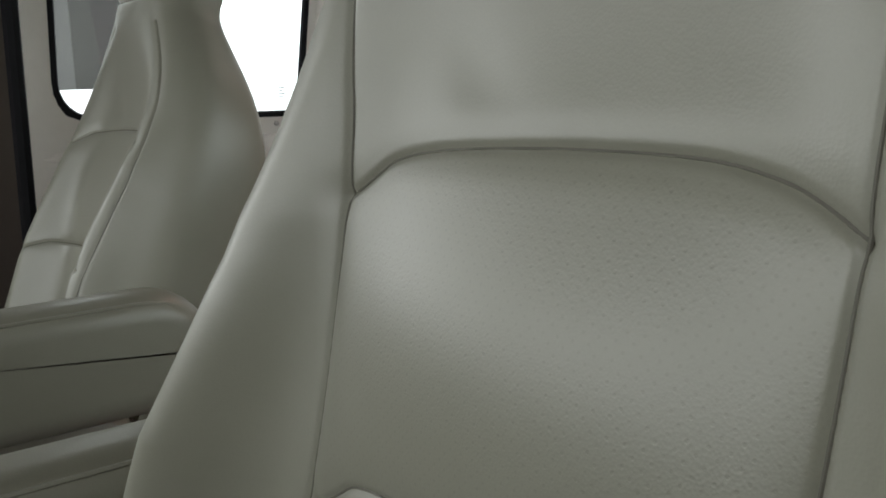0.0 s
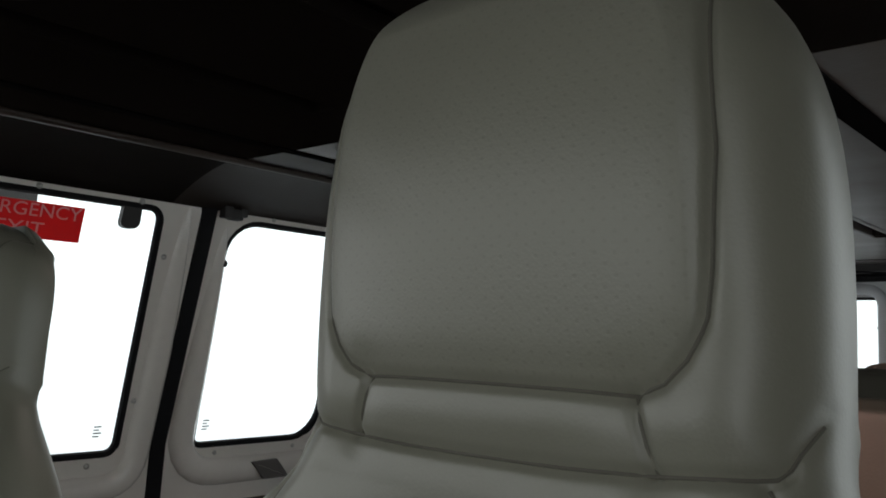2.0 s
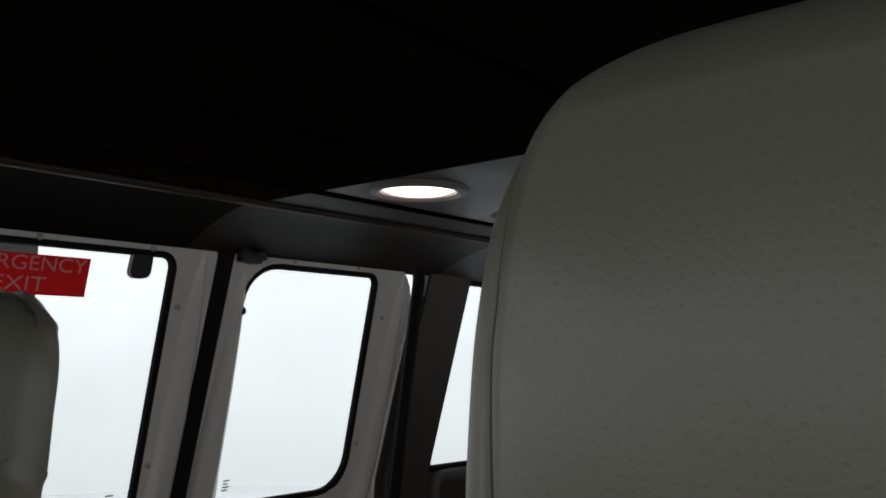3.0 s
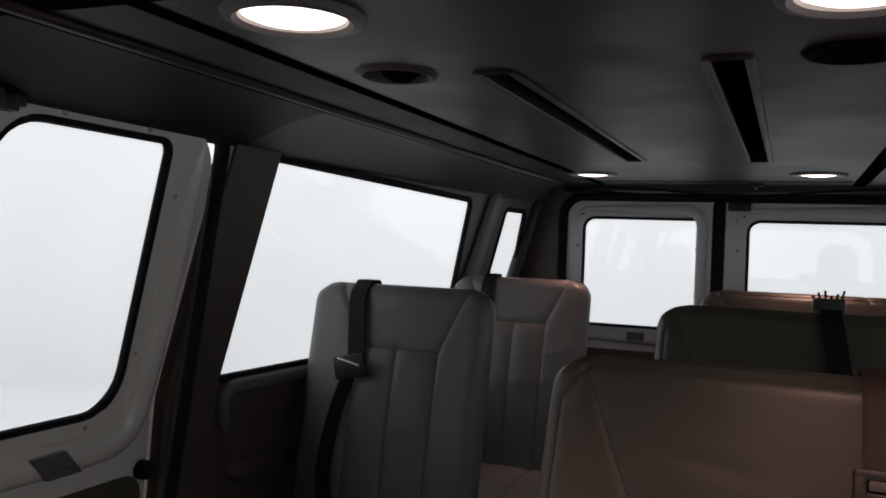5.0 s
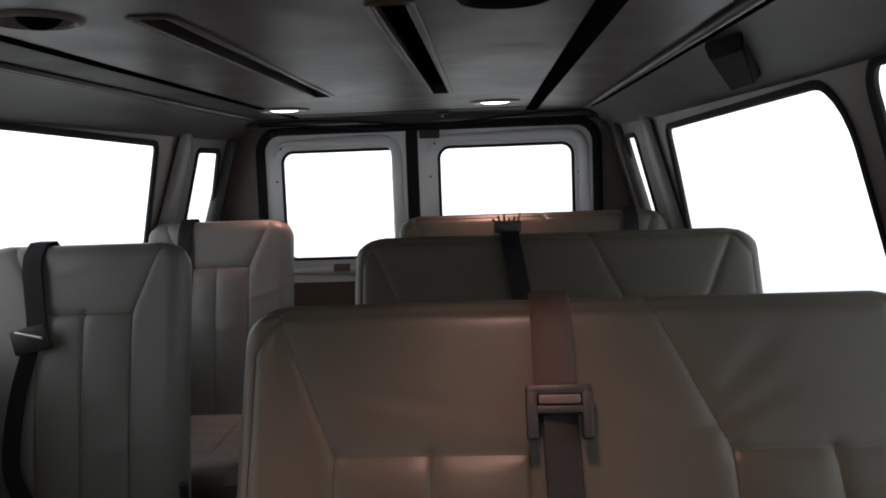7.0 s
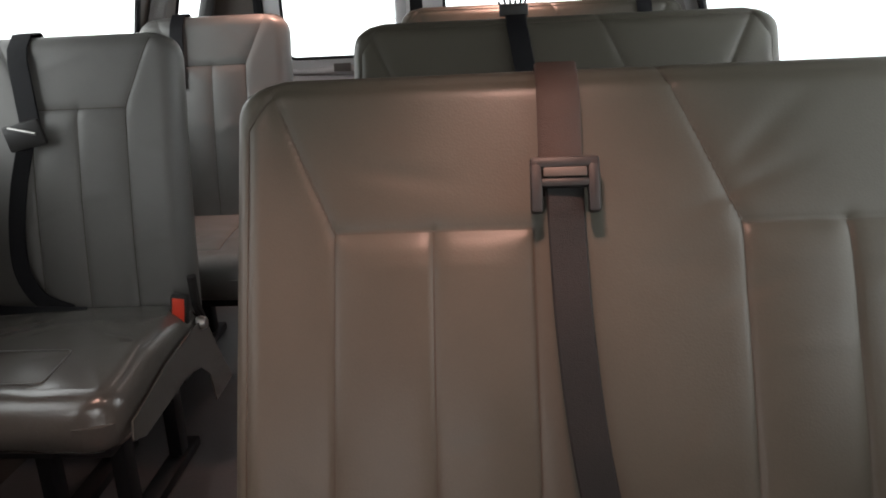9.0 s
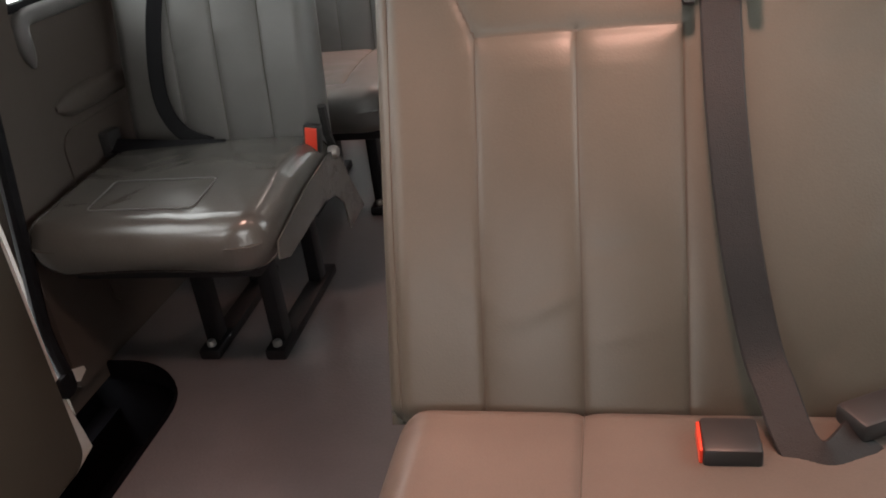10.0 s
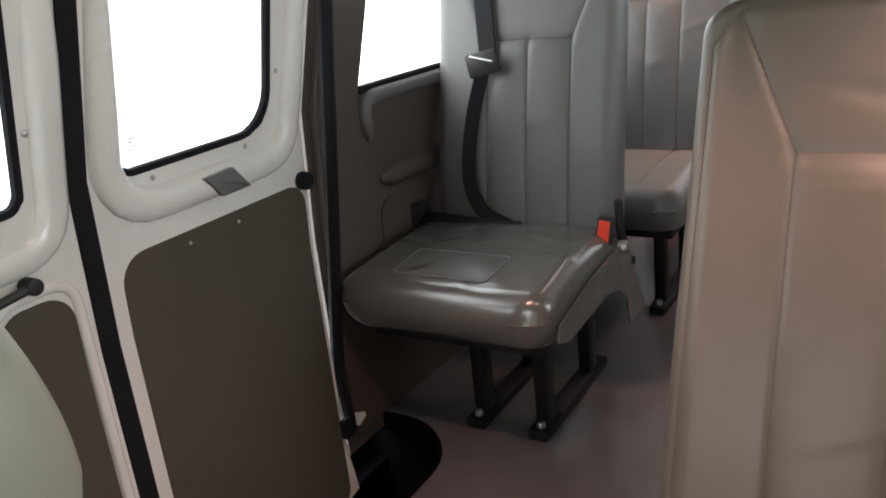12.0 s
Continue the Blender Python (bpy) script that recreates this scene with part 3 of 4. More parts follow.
def screw(y, z, parent, place=left, r=0.0065, d=0.012, mat=None):
    p = place(y, z, d)
    n = (place(y, z, 1.0) - place(y, z, 0.0)).normalized()
    b = lathe([(0.0, 0.0035), (r * 0.6, 0.003), (r, 0.0008), (r, -0.002)], 12)
    bmesh.ops.transform(b, matrix=Matrix.Translation(p) @ n.to_track_quat("Z", "Y").to_matrix().to_4x4(), verts=b.verts[:])
    part("screw", b, mat or CHROME, parent)


def pressed_rim(points, parent, place=left, w=0.03, h=0.016, mat=None, d=0.010):
    """A rounded pressing along an open or closed line on a door."""
    path = [place(a, b, d) for a, b in points]
    up = place(points[0][0], points[0][1], 1.0) - place(points[0][0], points[0][1], 0.0)
    closed = (Vector(path[0]) - Vector(path[-1])).length < 0.12 and len(path) > 8
    part("pressed_rim", sweep(path if closed else even(path), round_profile(w, h, 12), closed, up, 0 if closed else 16), mat or PAINT, parent)


def arc_line(*pts, r=0.09, n=7):
    """An open line through points in two coordinates with its inner corners rounded."""
    out = [pts[0]]
    for a, b, c in zip(pts, pts[1:], pts[2:]):
        A, B, C = Vector(a), Vector(b), Vector(c)
        p, q = B + (A - B).normalized() * r, B + (C - B).normalized() * r
        for k in range(n):
            t = k / (n - 1)
            v = p * (1 - t) ** 2 + B * 2 * t * (1 - t) + q * t * t
            out.append((v.x, v.y))
    return out + [pts[-1]]


door_front = thing("door_1", "white painted metal side door with black window gasket, closed", "door", "side doors")
part("door_shell", plate(DOOR_D1, [WIN_D1], -0.010, 0.012, left, SIDE_CUTS), PAINT, door_front)
part("trim_board", plate(rounded(0.492, 0.620, -0.130, 0.682, (.03, .03, .05, .04)), [], 0.0125, 0.0165, left, SIDE_CUTS), PANEL, door_front, "brown-grey fibre board on the lower door")
part("trim_board", plate(rounded(0.03, 0.468, -0.130, 0.525, (.03, .03, .05, .05)), [], 0.0125, 0.0165, left, SIDE_CUTS), PANEL, door_front, "brown-grey fibre board on the lower door")
pressed_rim(arc_line((0.625, 1.37), (0.625, 0.76), (0.0, 0.76)), door_front, w=0.030, h=0.022)
pressed_rim(arc_line((0.478, 0.66), (0.478, 0.54), (0.05, 0.54), r=0.04), door_front, w=0.014, h=0.012)
pressed_rim(arc_line((0.475, 0.30), (0.480, 0.70), (0.632, 0.70), (0.637, -0.12), r=0.05), door_front, w=0.010, h=0.009)
for y, z in ((0.513, 1.366), (0.303, 1.366), (0.588, 1.259), (0.592, 0.948), (0.512, 0.811), (0.30, 0.811)):
    screw(y, z, door_front)
screw(0.545, 0.768, door_front, r=0.009, mat=DARK)
bm = tube([left(0.36, 0.700, 0.035), left(0.46, 0.712, 0.038), left(0.548, 0.720, 0.036)], 0.008)
join(bm, disc(0.014, 0.03, 16, 0.003, Matrix.Translation(left(0.548, 0.720, 0.03)) @ Matrix.Rotation(radians(90), 4, "Y")))
part("door_handle", bm, DARK, door_front, "black lever handle")
part("latch_opening", plate(rounded(0.425, 0.455, 0.575, 0.655, (.008,) * 4, 4), [], 0.0122, 0.0150, left), DARK, door_front, "black latch opening")

door_rear = thing("door_2", "white painted metal side door with grey latch cover, closed", "door", "side doors")
part("door_shell", plate(DOOR_D2, [WIN_D2], -0.010, 0.012, left, SIDE_CUTS), PAINT, door_rear)
part("trim_board", plate(rounded(0.724, 1.224, -0.132, 0.696, (.03, .045, .05, .055)), [], 0.0125, 0.0165, left, SIDE_CUTS), PANEL, door_rear, "brown-grey fibre board on the lower door")
pressed_rim(arc_line((1.196, 1.37), (1.203, 0.770), (0.729, 0.770), (0.727, 1.34), r=0.11), door_rear, w=0.033, h=0.024)
for y, z in ((1.150, 1.257), (1.155, 0.948), (0.827, 0.815), (1.064, 0.815), (0.850, 1.370), (1.04, 1.370)):
    screw(y, z, door_rear, r=0.0055)
for y, z in ((0.883, 0.673), (1.014, 0.673)):
    screw(y, z, door_rear, r=0.004, d=0.0165)
for y, z in ((0.738, 1.258), (0.750, 0.947)):
    screw(y, z, door_rear, r=0.009, mat=DARK, d=0.016)
bm = plate([(0.922, 0.787), (0.962, 0.742), (1.040, 0.742), (0.997, 0.790)], [], 0.028, 0.0395, left)
bmesh.ops.bevel(bm, geom=bm.edges[:], offset=0.0008, segments=1, affect="EDGES")
part("latch_cover", bm, TRIM_LIGHT, door_rear, "grey plastic latch cover")
part("bump_stop", disc(0.020, 0.03, 20, 0.006, Matrix.Translation(left(1.222, 0.70, 0.02)) @ Matrix.Rotation(radians(90), 4, "Y")), RUBBER, door_rear, "black rubber bump stop")
bm = bmesh.new()
for y, z, dy, dz in ((0.712, 1.372, 0.012, 0.016), (0.735, 1.366, 0.016, 0.012), (0.752, 1.372, 0.010, 0.010)):
    p = left(y, z, 0.02)
    box(p.x - .012, p.x + .012, y - dy, y + dy, z - dz, z + dz, 0.003, bm=bm)
part("hinge_bracket", bm, DARK, door_rear, "black hinge bracket")

seal = arc_line((1.268, 0.075), (1.256, 0.16), (1.256, 1.402), (-0.052, 1.402), (-0.052, -0.13), r=0.06)
setting("door_seal", sweep(even([left(a, b, 0.010) for a, b in seal], 120), round_profile(0.015, 0.017), False, (1, 0, 0)), RUBBER, "black rubber seal round the side doors", "seal")
bm = plate([(0.656, -0.14), (0.692, -0.14), (0.692, 1.40), (0.656, 1.40)], [], -0.04, 0.016, left, SIDE_CUTS)
setting("door_gap_seal", bm, RUBBER, "black rubber seal between the two side doors", "seal")

for name, x0, x1, hole in (("door_3", -0.575, -0.008, WIN_RL), ("door_4", 0.042, 0.73, WIN_RR)):
    d = thing(name, "pale grey painted rear door with dark lower board, closed", "door", "rear doors")
    part("door_shell", plate(rounded(x0, x1, -0.0, 1.388, (.02, .02, .012 if name == "door_3" else .07, .07 if name == "door_3" else .012)), [hole], -0.010, 0.01, rear), PAINT_GREY, d)
    part("trim_board", plate(rounded(x0 + .03, x1 - .03, 0.05, 0.790, (.03,) * 4), [], 0.0105, 0.02, rear), TRIM, d, "dark board on the lower door")
    a, b = x0 + 0.036, x1 - 0.036
    pressed_rim(rounded(a, b, 0.835, 1.352, (.05, .05, .06, .06)), d, rear, 0.022, 0.018, PAINT_GREY)
    for x, z in ((a + 0.03, 1.33), ((a + b) / 2, 1.345), (b - 0.02, 1.20), (b - 0.02, 1.02), (a + .01, 1.20)):
        screw(x, z, d, rear, 0.0045, 0.012, DARK)
    if name == "door_3":
        bm = plate(rounded(-0.315, -0.248, 0.832, 0.864, (.004,) * 4, 3), [], 0.011, 0.032, rear)
        part("latch_cover", bm, TRIM_LIGHT, d, "grey plastic latch cover")
    else:
        part("latch_box", box(0.05, 0.13, 3.20, 3.24, 1.350, 1.385, 0.005), DARK, d, "black latch at the top of the door")
bm = plate([(-0.006, 0.0), (0.040, 0.0), (0.040, 1.40), (-0.006, 1.40)], [], -0.04, 0.014, rear)
setting("rear_gap_seal", bm, RUBBER, "black rubber seal between the rear doors", "seal")
loop = rounded(-0.592, 0.747, -0.01, 1.402, (.03, .03, .085, .085))
setting("rear_door_seal", sweep([rear(a, b, 0.012) for a, b in loop], round_profile(0.020, 0.022), True, (0, -1, 0)), RUBBER, "black rubber seal round the rear doors", "seal")

# painted body corner behind the rear side door
bm = plate(rounded(1.245, 1.300, 1.315, 1.388, (.004, .004, .045, .004)), [], 0.001, 0.008, left)
setting("body_corner", bm, PAINT_GREY, "pale painted body corner beside the door seal", "trim")

# door opening at floor level: black seal foot and the painted sill end beside it
setting("seal_foot", plate(rounded(1.226, 1.276, 0.038, 0.092, (.012, .02, .008, .008), 5), [], 0.013, 0.024, left), RUBBER, "black rubber foot of the door seal", "seal")
setting("sill_end", plate([(1.276, 0.056), (1.290, 0.046), (1.320, 0.058), (1.318, 0.070), (1.278, 0.088)], [], 0.016, 0.022, left), PAINT, "white painted end of the door sill", "trim")

# side trim
def wall_strip(name, pts, place, w, h, mat, label, d=0.004):
    path = [place(a, b, d) for a, b in pts]
    setting(name, sweep(even(path), round_profile(w, h, 12), False, place(*pts[0], 1.0) - place(*pts[0], 0.0), 3), mat, label, "trim")


for side, place, y0, y1 in (("left", left, 1.475, 2.60), ("right", right, 1.26, 2.53)):
    wall_strip("window_sill_" + side, arc_line((y0 + 0.03, 0.72), (y0 - 0.002, 0.828), (y1 + 0.02, 0.828), r=0.05), place, 0.020, 0.022, TRIM_LIGHT, "grey rounded plastic sill under the window")
    wall_strip("wall_rail_" + side, [(y0 + 0.06, 0.615), (y0 + 0.5, 0.612), (y1, 0.61)], place, 0.030, 0.014, TRIM, "brown plastic rail along the side trim")
    ym = (y1 + 2.90) / 2 if side == "left" else (y1 + 2.88) / 2
    wall_strip("pillar_trim_" + side, [(ym + 0.03, 1.40), (ym + 0.03, 1.30), (ym + 0.015, 1.1), (ym, 0.9), (ym, 0.4)], place, 0.062, 0.020, TRIM_LIGHT, "rounded grey trim on the rear pillar")
    yr = 3.12 if side == "left" else 3.04
    wall_strip("corner_trim_" + side, [(yr + 0.03, 1.39), (yr + 0.03, 1.2), (yr + 0.02, 0.9), (yr + 0.02, 0.3)], place, 0.022, 0.026, DARK, "black trim edge of the rear corner")
    bm = plate(rounded(y0 + 0.05, y1 - 0.02, 0.10, 0.56, (.05,) * 4), [], 0.0, 0.005, place, SIDE_CUTS)
    setting("lower_panel_" + side, bm, TRIM, "dark brown-grey lower side panel", "trim")
    for k, y in enumerate((y0 + 0.12, y0 + 0.52, y1 - 0.12)):
        b = lathe([(0.0, 0.003), (0.005, 0.0022), (0.006, -0.001)], 10)
        p = place(y, 1.372, 0.004)
        bmesh.ops.transform(b, matrix=Matrix.Translation(p) @ (place(y, 1.37, 1.0) - place(y, 1.37, 0.0)).to_track_quat("Z", "Y").to_matrix().to_4x4(), verts=b.verts[:])
        setting("trim_clip_" + side + "_" + "abc"[k], b, DARK, "small dark trim clip", "trim")
bm = plate(rounded(1.29, 1.452, 0.02, 1.392, (.02,) * 4), [], 0.0, 0.016, left, SIDE_CUTS)
setting("pillar_cover", bm, TRIM, "dark brown plastic pillar cover behind the side doors", "trim")

# rear header with its wiring
setting("rear_header", box(-0.62, 0.78, 3.13, 3.245, 1.412, 1.475, 0.012), DARK, "black trim over the rear doors", "trim")
for k, (zz, dz) in enumerate(((1.424, 0.010), (1.410, 0.006))):
    pts = [(-0.56 + 1.28 * t, 3.125 - 0.004 * k, zz + dz * math.sin(9 * t + k) - 0.012 * math.sin(math.pi * t)) for t in [i / 24 for i in range(25)]]
    c = thing("rear_cable", "thin black cable clipped along the rear header", "cable", "rear cables")
    part("cable", tube(pts, 0.0045, 6), RUBBER, c)
setting("corner_ring", lathe([(0.010, 0), (0.012, 0.006), (0.018, 0.006), (0.020, 0.0), (0.018, -0.004)], 20, Matrix.Translation((0.765, 3.19, 1.385)) @ Matrix.Rotation(radians(90), 4, "X")), TRIM_LIGHT,
        "small grey ring fitting in the rear corner", "fitting")
h = thing("coat_hook", "small dark hook at the rear edge of the ceiling", "hook")
part("hook_base", box(0.13, 0.18, 3.02, 3.06, CEIL - 0.010, CEIL + 0.001, 0.003), DARK, h)
part("hook_arm", tube([(0.155, 3.03, CEIL - 0.008), (0.155, 3.0, CEIL - 0.02), (0.155, 2.98, CEIL - 0.012)], 0.005), DARK, h)
h = thing("belt_anchor_cover", "dark trapezoid belt anchor cover over the side window", "cover")
bm = bmesh.new()
low = [bm.verts.new(p) for p in ((0.715, 1.49, 1.436), (0.735, 1.32, 1.434), (0.868, 1.62, 1.392), (0.868, 1.81, 1.392))]
high = [bm.verts.new(p) for p in ((0.730, 1.505, 1.408), (0.745, 1.345, 1.406), (0.850, 1.63, 1.368), (0.850, 1.79, 1.368))]
bm.faces.new(low)
bm.faces.new(high[::-1])
for k in range(4):
    bm.faces.new((low[k], low[(k + 1) % 4], high[(k + 1) % 4], high[k]))
bmesh.ops.bevel(bm, geom=bm.edges[:], offset=0.005, segments=2, affect="EDGES")
part("cover", bm, HEADER_BROWN, h)

# sticker and latches on the front side window
def on_glass(y, z, d=0.004):
    return left(y, z, d)


up = (left(0.3, 1.34, 0) - left(0.3, 1.24, 0)).normalized()
across = Vector((0, 1, 0))
face = Matrix((across, up, across.cross(up))).transposed().to_4x4()
sign = thing("emergency_exit_sign", "red sticker with pale letters on the window glass", "sign")
part("sticker", plate(rounded(0.165, 0.403, 1.268, 1.338, (.003,) * 4, 3), [], 0.003, 0.0045, left), SIGN_RED, sign)


def lettering(text, size, y, z, width):
    cu = bpy.data.curves.new("letters", "FONT")
    cu.body, cu.size, cu.align_x, cu.align_y, cu.extrude = text, size, "CENTER", "CENTER", 0.0
    tmp = bpy.data.objects.new("letters_curve", cu)
    scene.collection.objects.link(tmp)
    dg = bpy.context.evaluated_depsgraph_get()
    me = bpy.data.meshes.new_from_object(tmp.evaluated_get(dg))
    bpy.data.objects.remove(tmp)
    xs = [v.co.x for v in me.vertices]
    k = width / (max(xs) - min(xs))
    me.transform(Matrix.Translation(left(y, z, 0.0058)) @ face @ Matrix.Diagonal((k, 1, 1, 1)))
    me.materials.append(SIGN_TEXT)
    ob = new("letters", me)
    ob.parent = sign
    return ob


lettering("EMERGENCY", 0.036, 0.284, 1.3205, 0.222)
lettering("EXIT", 0.036, 0.284, 1.286, 0.088)
for y in (0.085, 0.493):
    l = thing("window_latch", "small black latch tab at the top of the window", "latch", "window latches")
    bm = plate(rounded(y - 0.021, y + 0.021, 1.308, 1.352, (.014, .014, .004, .004), 5), [], 0.006, 0.020, left)
    bmesh.ops.bevel(bm, geom=[e for e in bm.edges if e.is_manifold and e.calc_face_angle() > 0.8], offset=0.002, segments=2, affect="EDGES")
    part("tab", bm, DARK, l)
for y in (0.527, 0.795):
    l = thing("glass_mark", "tiny grey printed mark on the window glass", "mark", "glass marks")
    bm = bmesh.new()
    for k, (dy, w) in enumerate(((0.0, 0.007), (0.002, 0.009), (-0.001, 0.006), (0.001, 0.008))):
        p = left(y + dy, 0.872 + 0.007 * k, 0.0015)
        box(p.x - .0006, p.x + .0006, p.y - w, p.y + w, p.z - .0014, p.z + .0014, bm=bm)
    part("bars", bm, MARK, l)


# ---- seats ----
def polyline(*pts):
    return list(pts)


def upholstery(name, pair, m, mat, seat):
    """A pad and, under it, its stitched seams."""
    for b in (pair[0], *pair[1]):
        bmesh.ops.transform(b, matrix=m, verts=b.verts[:])
    p = part(name, pair[0], mat, seat)
    for b in pair[1]:
        part("seam", b, SEAM_FRONT if mat is VINYL_FRONT else SEAM, p, "dark stitched seam")
    return p


def row_backrest(width, height, sections, slant=0.045, yoke=0.205, r=0.06):
    """Backrest pad for one or more places; sections: (x0, x1) of the fluted panels."""
    h = width / 2

    def half(z):
        top = z - (height - r)
        return h - (r - math.sqrt(max(r * r - top * top, 0)) if top > 0 else 0)

    seams = []
    for a, b in sections:
        zc = height - yoke
        seams.append(polyline((a, 0.0), (a, zc), (b, zc), (b, 0.0)))
        seams.append(polyline(((a + b) / 2, 0.0), ((a + b) / 2, zc)))
        seams.append(polyline((a, zc), (a - slant, height - 0.06), (a - slant - 0.025, height - 0.005)))
        if b == sections[-1][1]:
            seams.append(polyline((b, zc), (b + slant, height - 0.06), (b + slant + 0.025, height - 0.005)))

    if width > 0.7:
        seams.append([(-h + 0.022, 0.0), (-h + 0.022, height - 0.075), (-h + 0.06, height - 0.022), (h - 0.06, height - 0.022), (h - 0.022, height - 0.075), (h - 0.022, 0.0)])

    def shape(x, z):
        s = np.zeros_like(x)
        for a, b in sections:
            s = s + 0.006 * np.exp(-((x - (a + b) / 2) / (0.42 * (b - a))) ** 4) * np.clip((height - yoke + 0.005 - z) / 0.05, 0, 1)
            for q in (0.25, 0.75):
                xm = a + (b - a) * q
                s = s + 0.002 * np.exp(-((x - xm) / (0.2 * (b - a))) ** 2) * np.clip((height - yoke + 0.005 - z) / 0.03, 0, 1)
        return s + 0.012 * np.exp(-((z - height * 0.35) / 0.22) ** 2)

    return pad(half, 0.0, height, 0.04, 0.06, seams, shape, max(100, int(width * 220)), 150, 0.0030, 0.0030, wrinkle=0.0022)


def row_cushion(width, depth, sections):
    h = width / 2
    r = 0.07

    def half(z):
        top = z - (depth - r)
        low = r * 0.5 - z
        return h - (r - math.sqrt(max(r * r - top * top, 0)) if top > 0 else 0)

    seams = []
    for a, b in sections:
        seams.append(polyline((a, 0.0), (a, depth - 0.10), (b, depth - 0.10), (b, 0.0)))

    def shape(x, z):
        return 0.022 * np.exp(-((z - depth * 0.42) / 0.24) ** 2)

    b, st = pad(half, 0.0, depth, 0.05, 0.07, seams, shape, max(80, int(width * 170)), 90, wrinkle=0.0022)
    # lay it down: front (-y) becomes up, z becomes forward
    for m in (b, *st):
        bmesh.ops.transform(m, matrix=Matrix(((1, 0, 0, 0), (0, 0, -1, 0), (0, -1, 0, 0), (0, 0, 0, 1))), verts=m.verts[:])
    return b, st


def ribbon(path, width, normals, thick=0.0022):
    """A strap along points; normals face the viewer's side of the strap."""
    b = bmesh.new()
    rings = []
    n = len(path)
    for k in range(n):
        t = (Vector(path[min(k + 1, n - 1)]) - Vector(path[max(k - 1, 0)])).normalized()
        o = Vector(normals[k] if isinstance(normals, list) else normals).normalized()
        s = t.cross(o).normalized()
        o = s.cross(t)
        p = Vector(path[k])
        rings.append([b.verts.new(p + s * u * width / 2 + o * w * thick) for u, w in ((-1, 0), (-0.9, 1), (0.9, 1), (1, 0), (0.9, -1), (-0.9, -1))])
    for p, q in zip(rings, rings[1:]):
        for i in range(6):
            b.faces.new((p[i], p[(i + 1) % 6], q[(i + 1) % 6], q[i]))
    b.faces.new(rings[0])
    b.faces.new(rings[-1][::-1])
    return b


def row_seat(name, label, group, width, sections, m, recline, vinyl, height=0.66, depth=0.50, cushion_z=0.45, legs=None, extra=0.0, slant=0.045, cushion_vinyl=None, cushion_sections=None, yoke=0.205):
    """Origin: floor under the line where the backrest meets the cushion, in the middle of the seat; it faces -y."""
    s = thing(name, label, "seat", group, m)
    lean = Matrix.Translation((0, 0, cushion_z - 0.03)) @ Matrix.Rotation(radians(-recline), 4, "X")
    upholstery("backrest", row_backrest(width, height, sections, slant, yoke), lean, vinyl, s)
    upholstery("cushion", row_cushion(width + 0.01 + extra, depth, sections if cushion_sections is None else cushion_sections), Matrix.Translation((0, 0.03, cushion_z + 0.005)), cushion_vinyl or vinyl, s)
    part("seat_frame", box(-width / 2 + .04, width / 2 - .04, -depth + .10, 0.06, cushion_z - 0.15, cushion_z - 0.09, 0.01), BLACK_METAL, s)
    for x in legs or (-width / 2 + 0.13, width / 2 - 0.13):
        bm = box(x - .018, x + .018, -0.235, -0.185, 0.03, cushion_z - 0.10, 0.006)
        part("leg", bm, BLACK_METAL, s)
        part("leg", box(x - .018, x + .018, 0.05, 0.10, 0.03, cushion_z - 0.10, 0.006), BLACK_METAL, s)
        part("floor_rail", box(x - .026, x + .026, -0.27, 0.16, 0.0, 0.028, 0.006), BLACK_METAL, s)
        part("foot_bolt", lathe([(0, 0.014), (0.008, 0.014), (0.011, 0.010), (0.011, 0.0)], 12, Matrix.Translation((x, -0.245, 0.028))), CHROME, s)
    return s, lean


def on_back(lean, x, h, off=0.012):
    return lean @ Vector((x, -off, h))


def top_strap(seat, lean, x, height, down, mat, width=0.05, drift=0.0, off=0.016):
    """A belt that comes over the top of a backrest and runs down its front."""
    pts = [lean @ Vector((x, 0.10, height - 0.10)), lean @ Vector((x, 0.095, height - 0.01)), lean @ Vector((x, 0.06, height + 0.012)), lean @ Vector((x, 0.02, height + 0.004)), lean @ Vector((x, -off * 0.4, height - 0.03))]
    n = [lean.to_3x3() @ Vector(v) for v in ((0, 1, 0), (0, 1, 0.6), (0, 0, 1), (0, -0.7, 1), (0, -1, 0.4))]
    steps = 6
    for k in range(1, steps + 1):
        pts.append(on_back(lean, x + drift * k / steps, height - 0.03 - (down - 0.03) * k / steps, off))
        n.append(lean.to_3x3() @ Vector((0, -1, 0)))
    part("shoulder_belt", ribbon(pts, width, n), mat, seat, "worn belt webbing over the backrest")


SEAT_LABEL = "grey vinyl single passenger seat with fluted backrest"
s1, lean1 = row_seat("single_seat", SEAT_LABEL + " and torn side flap", "single seats", 0.510, [(-0.095, 0.130)], pose(-0.665, 1.71, 0), 11, VINYL_SEAT, 0.672, legs=(-0.035, 0.135), extra=0.03, cushion_vinyl=VINYL_WORN, cushion_sections=(), yoke=0.170)
s2, lean2 = row_seat("single_seat", SEAT_LABEL + " by the rear window", "single seats", 0.490, [(-0.110, 0.105)], pose(-0.585, 2.50, 0), 11, VINYL_SEAT, 0.678, yoke=0.158)
BENCH_LABEL = "taupe vinyl two-place bench with fluted backrest"
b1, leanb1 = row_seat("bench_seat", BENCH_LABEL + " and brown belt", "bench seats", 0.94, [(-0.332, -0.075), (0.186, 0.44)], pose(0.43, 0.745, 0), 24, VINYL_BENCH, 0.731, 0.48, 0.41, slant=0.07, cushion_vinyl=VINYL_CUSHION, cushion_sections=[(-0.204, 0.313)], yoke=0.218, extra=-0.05)
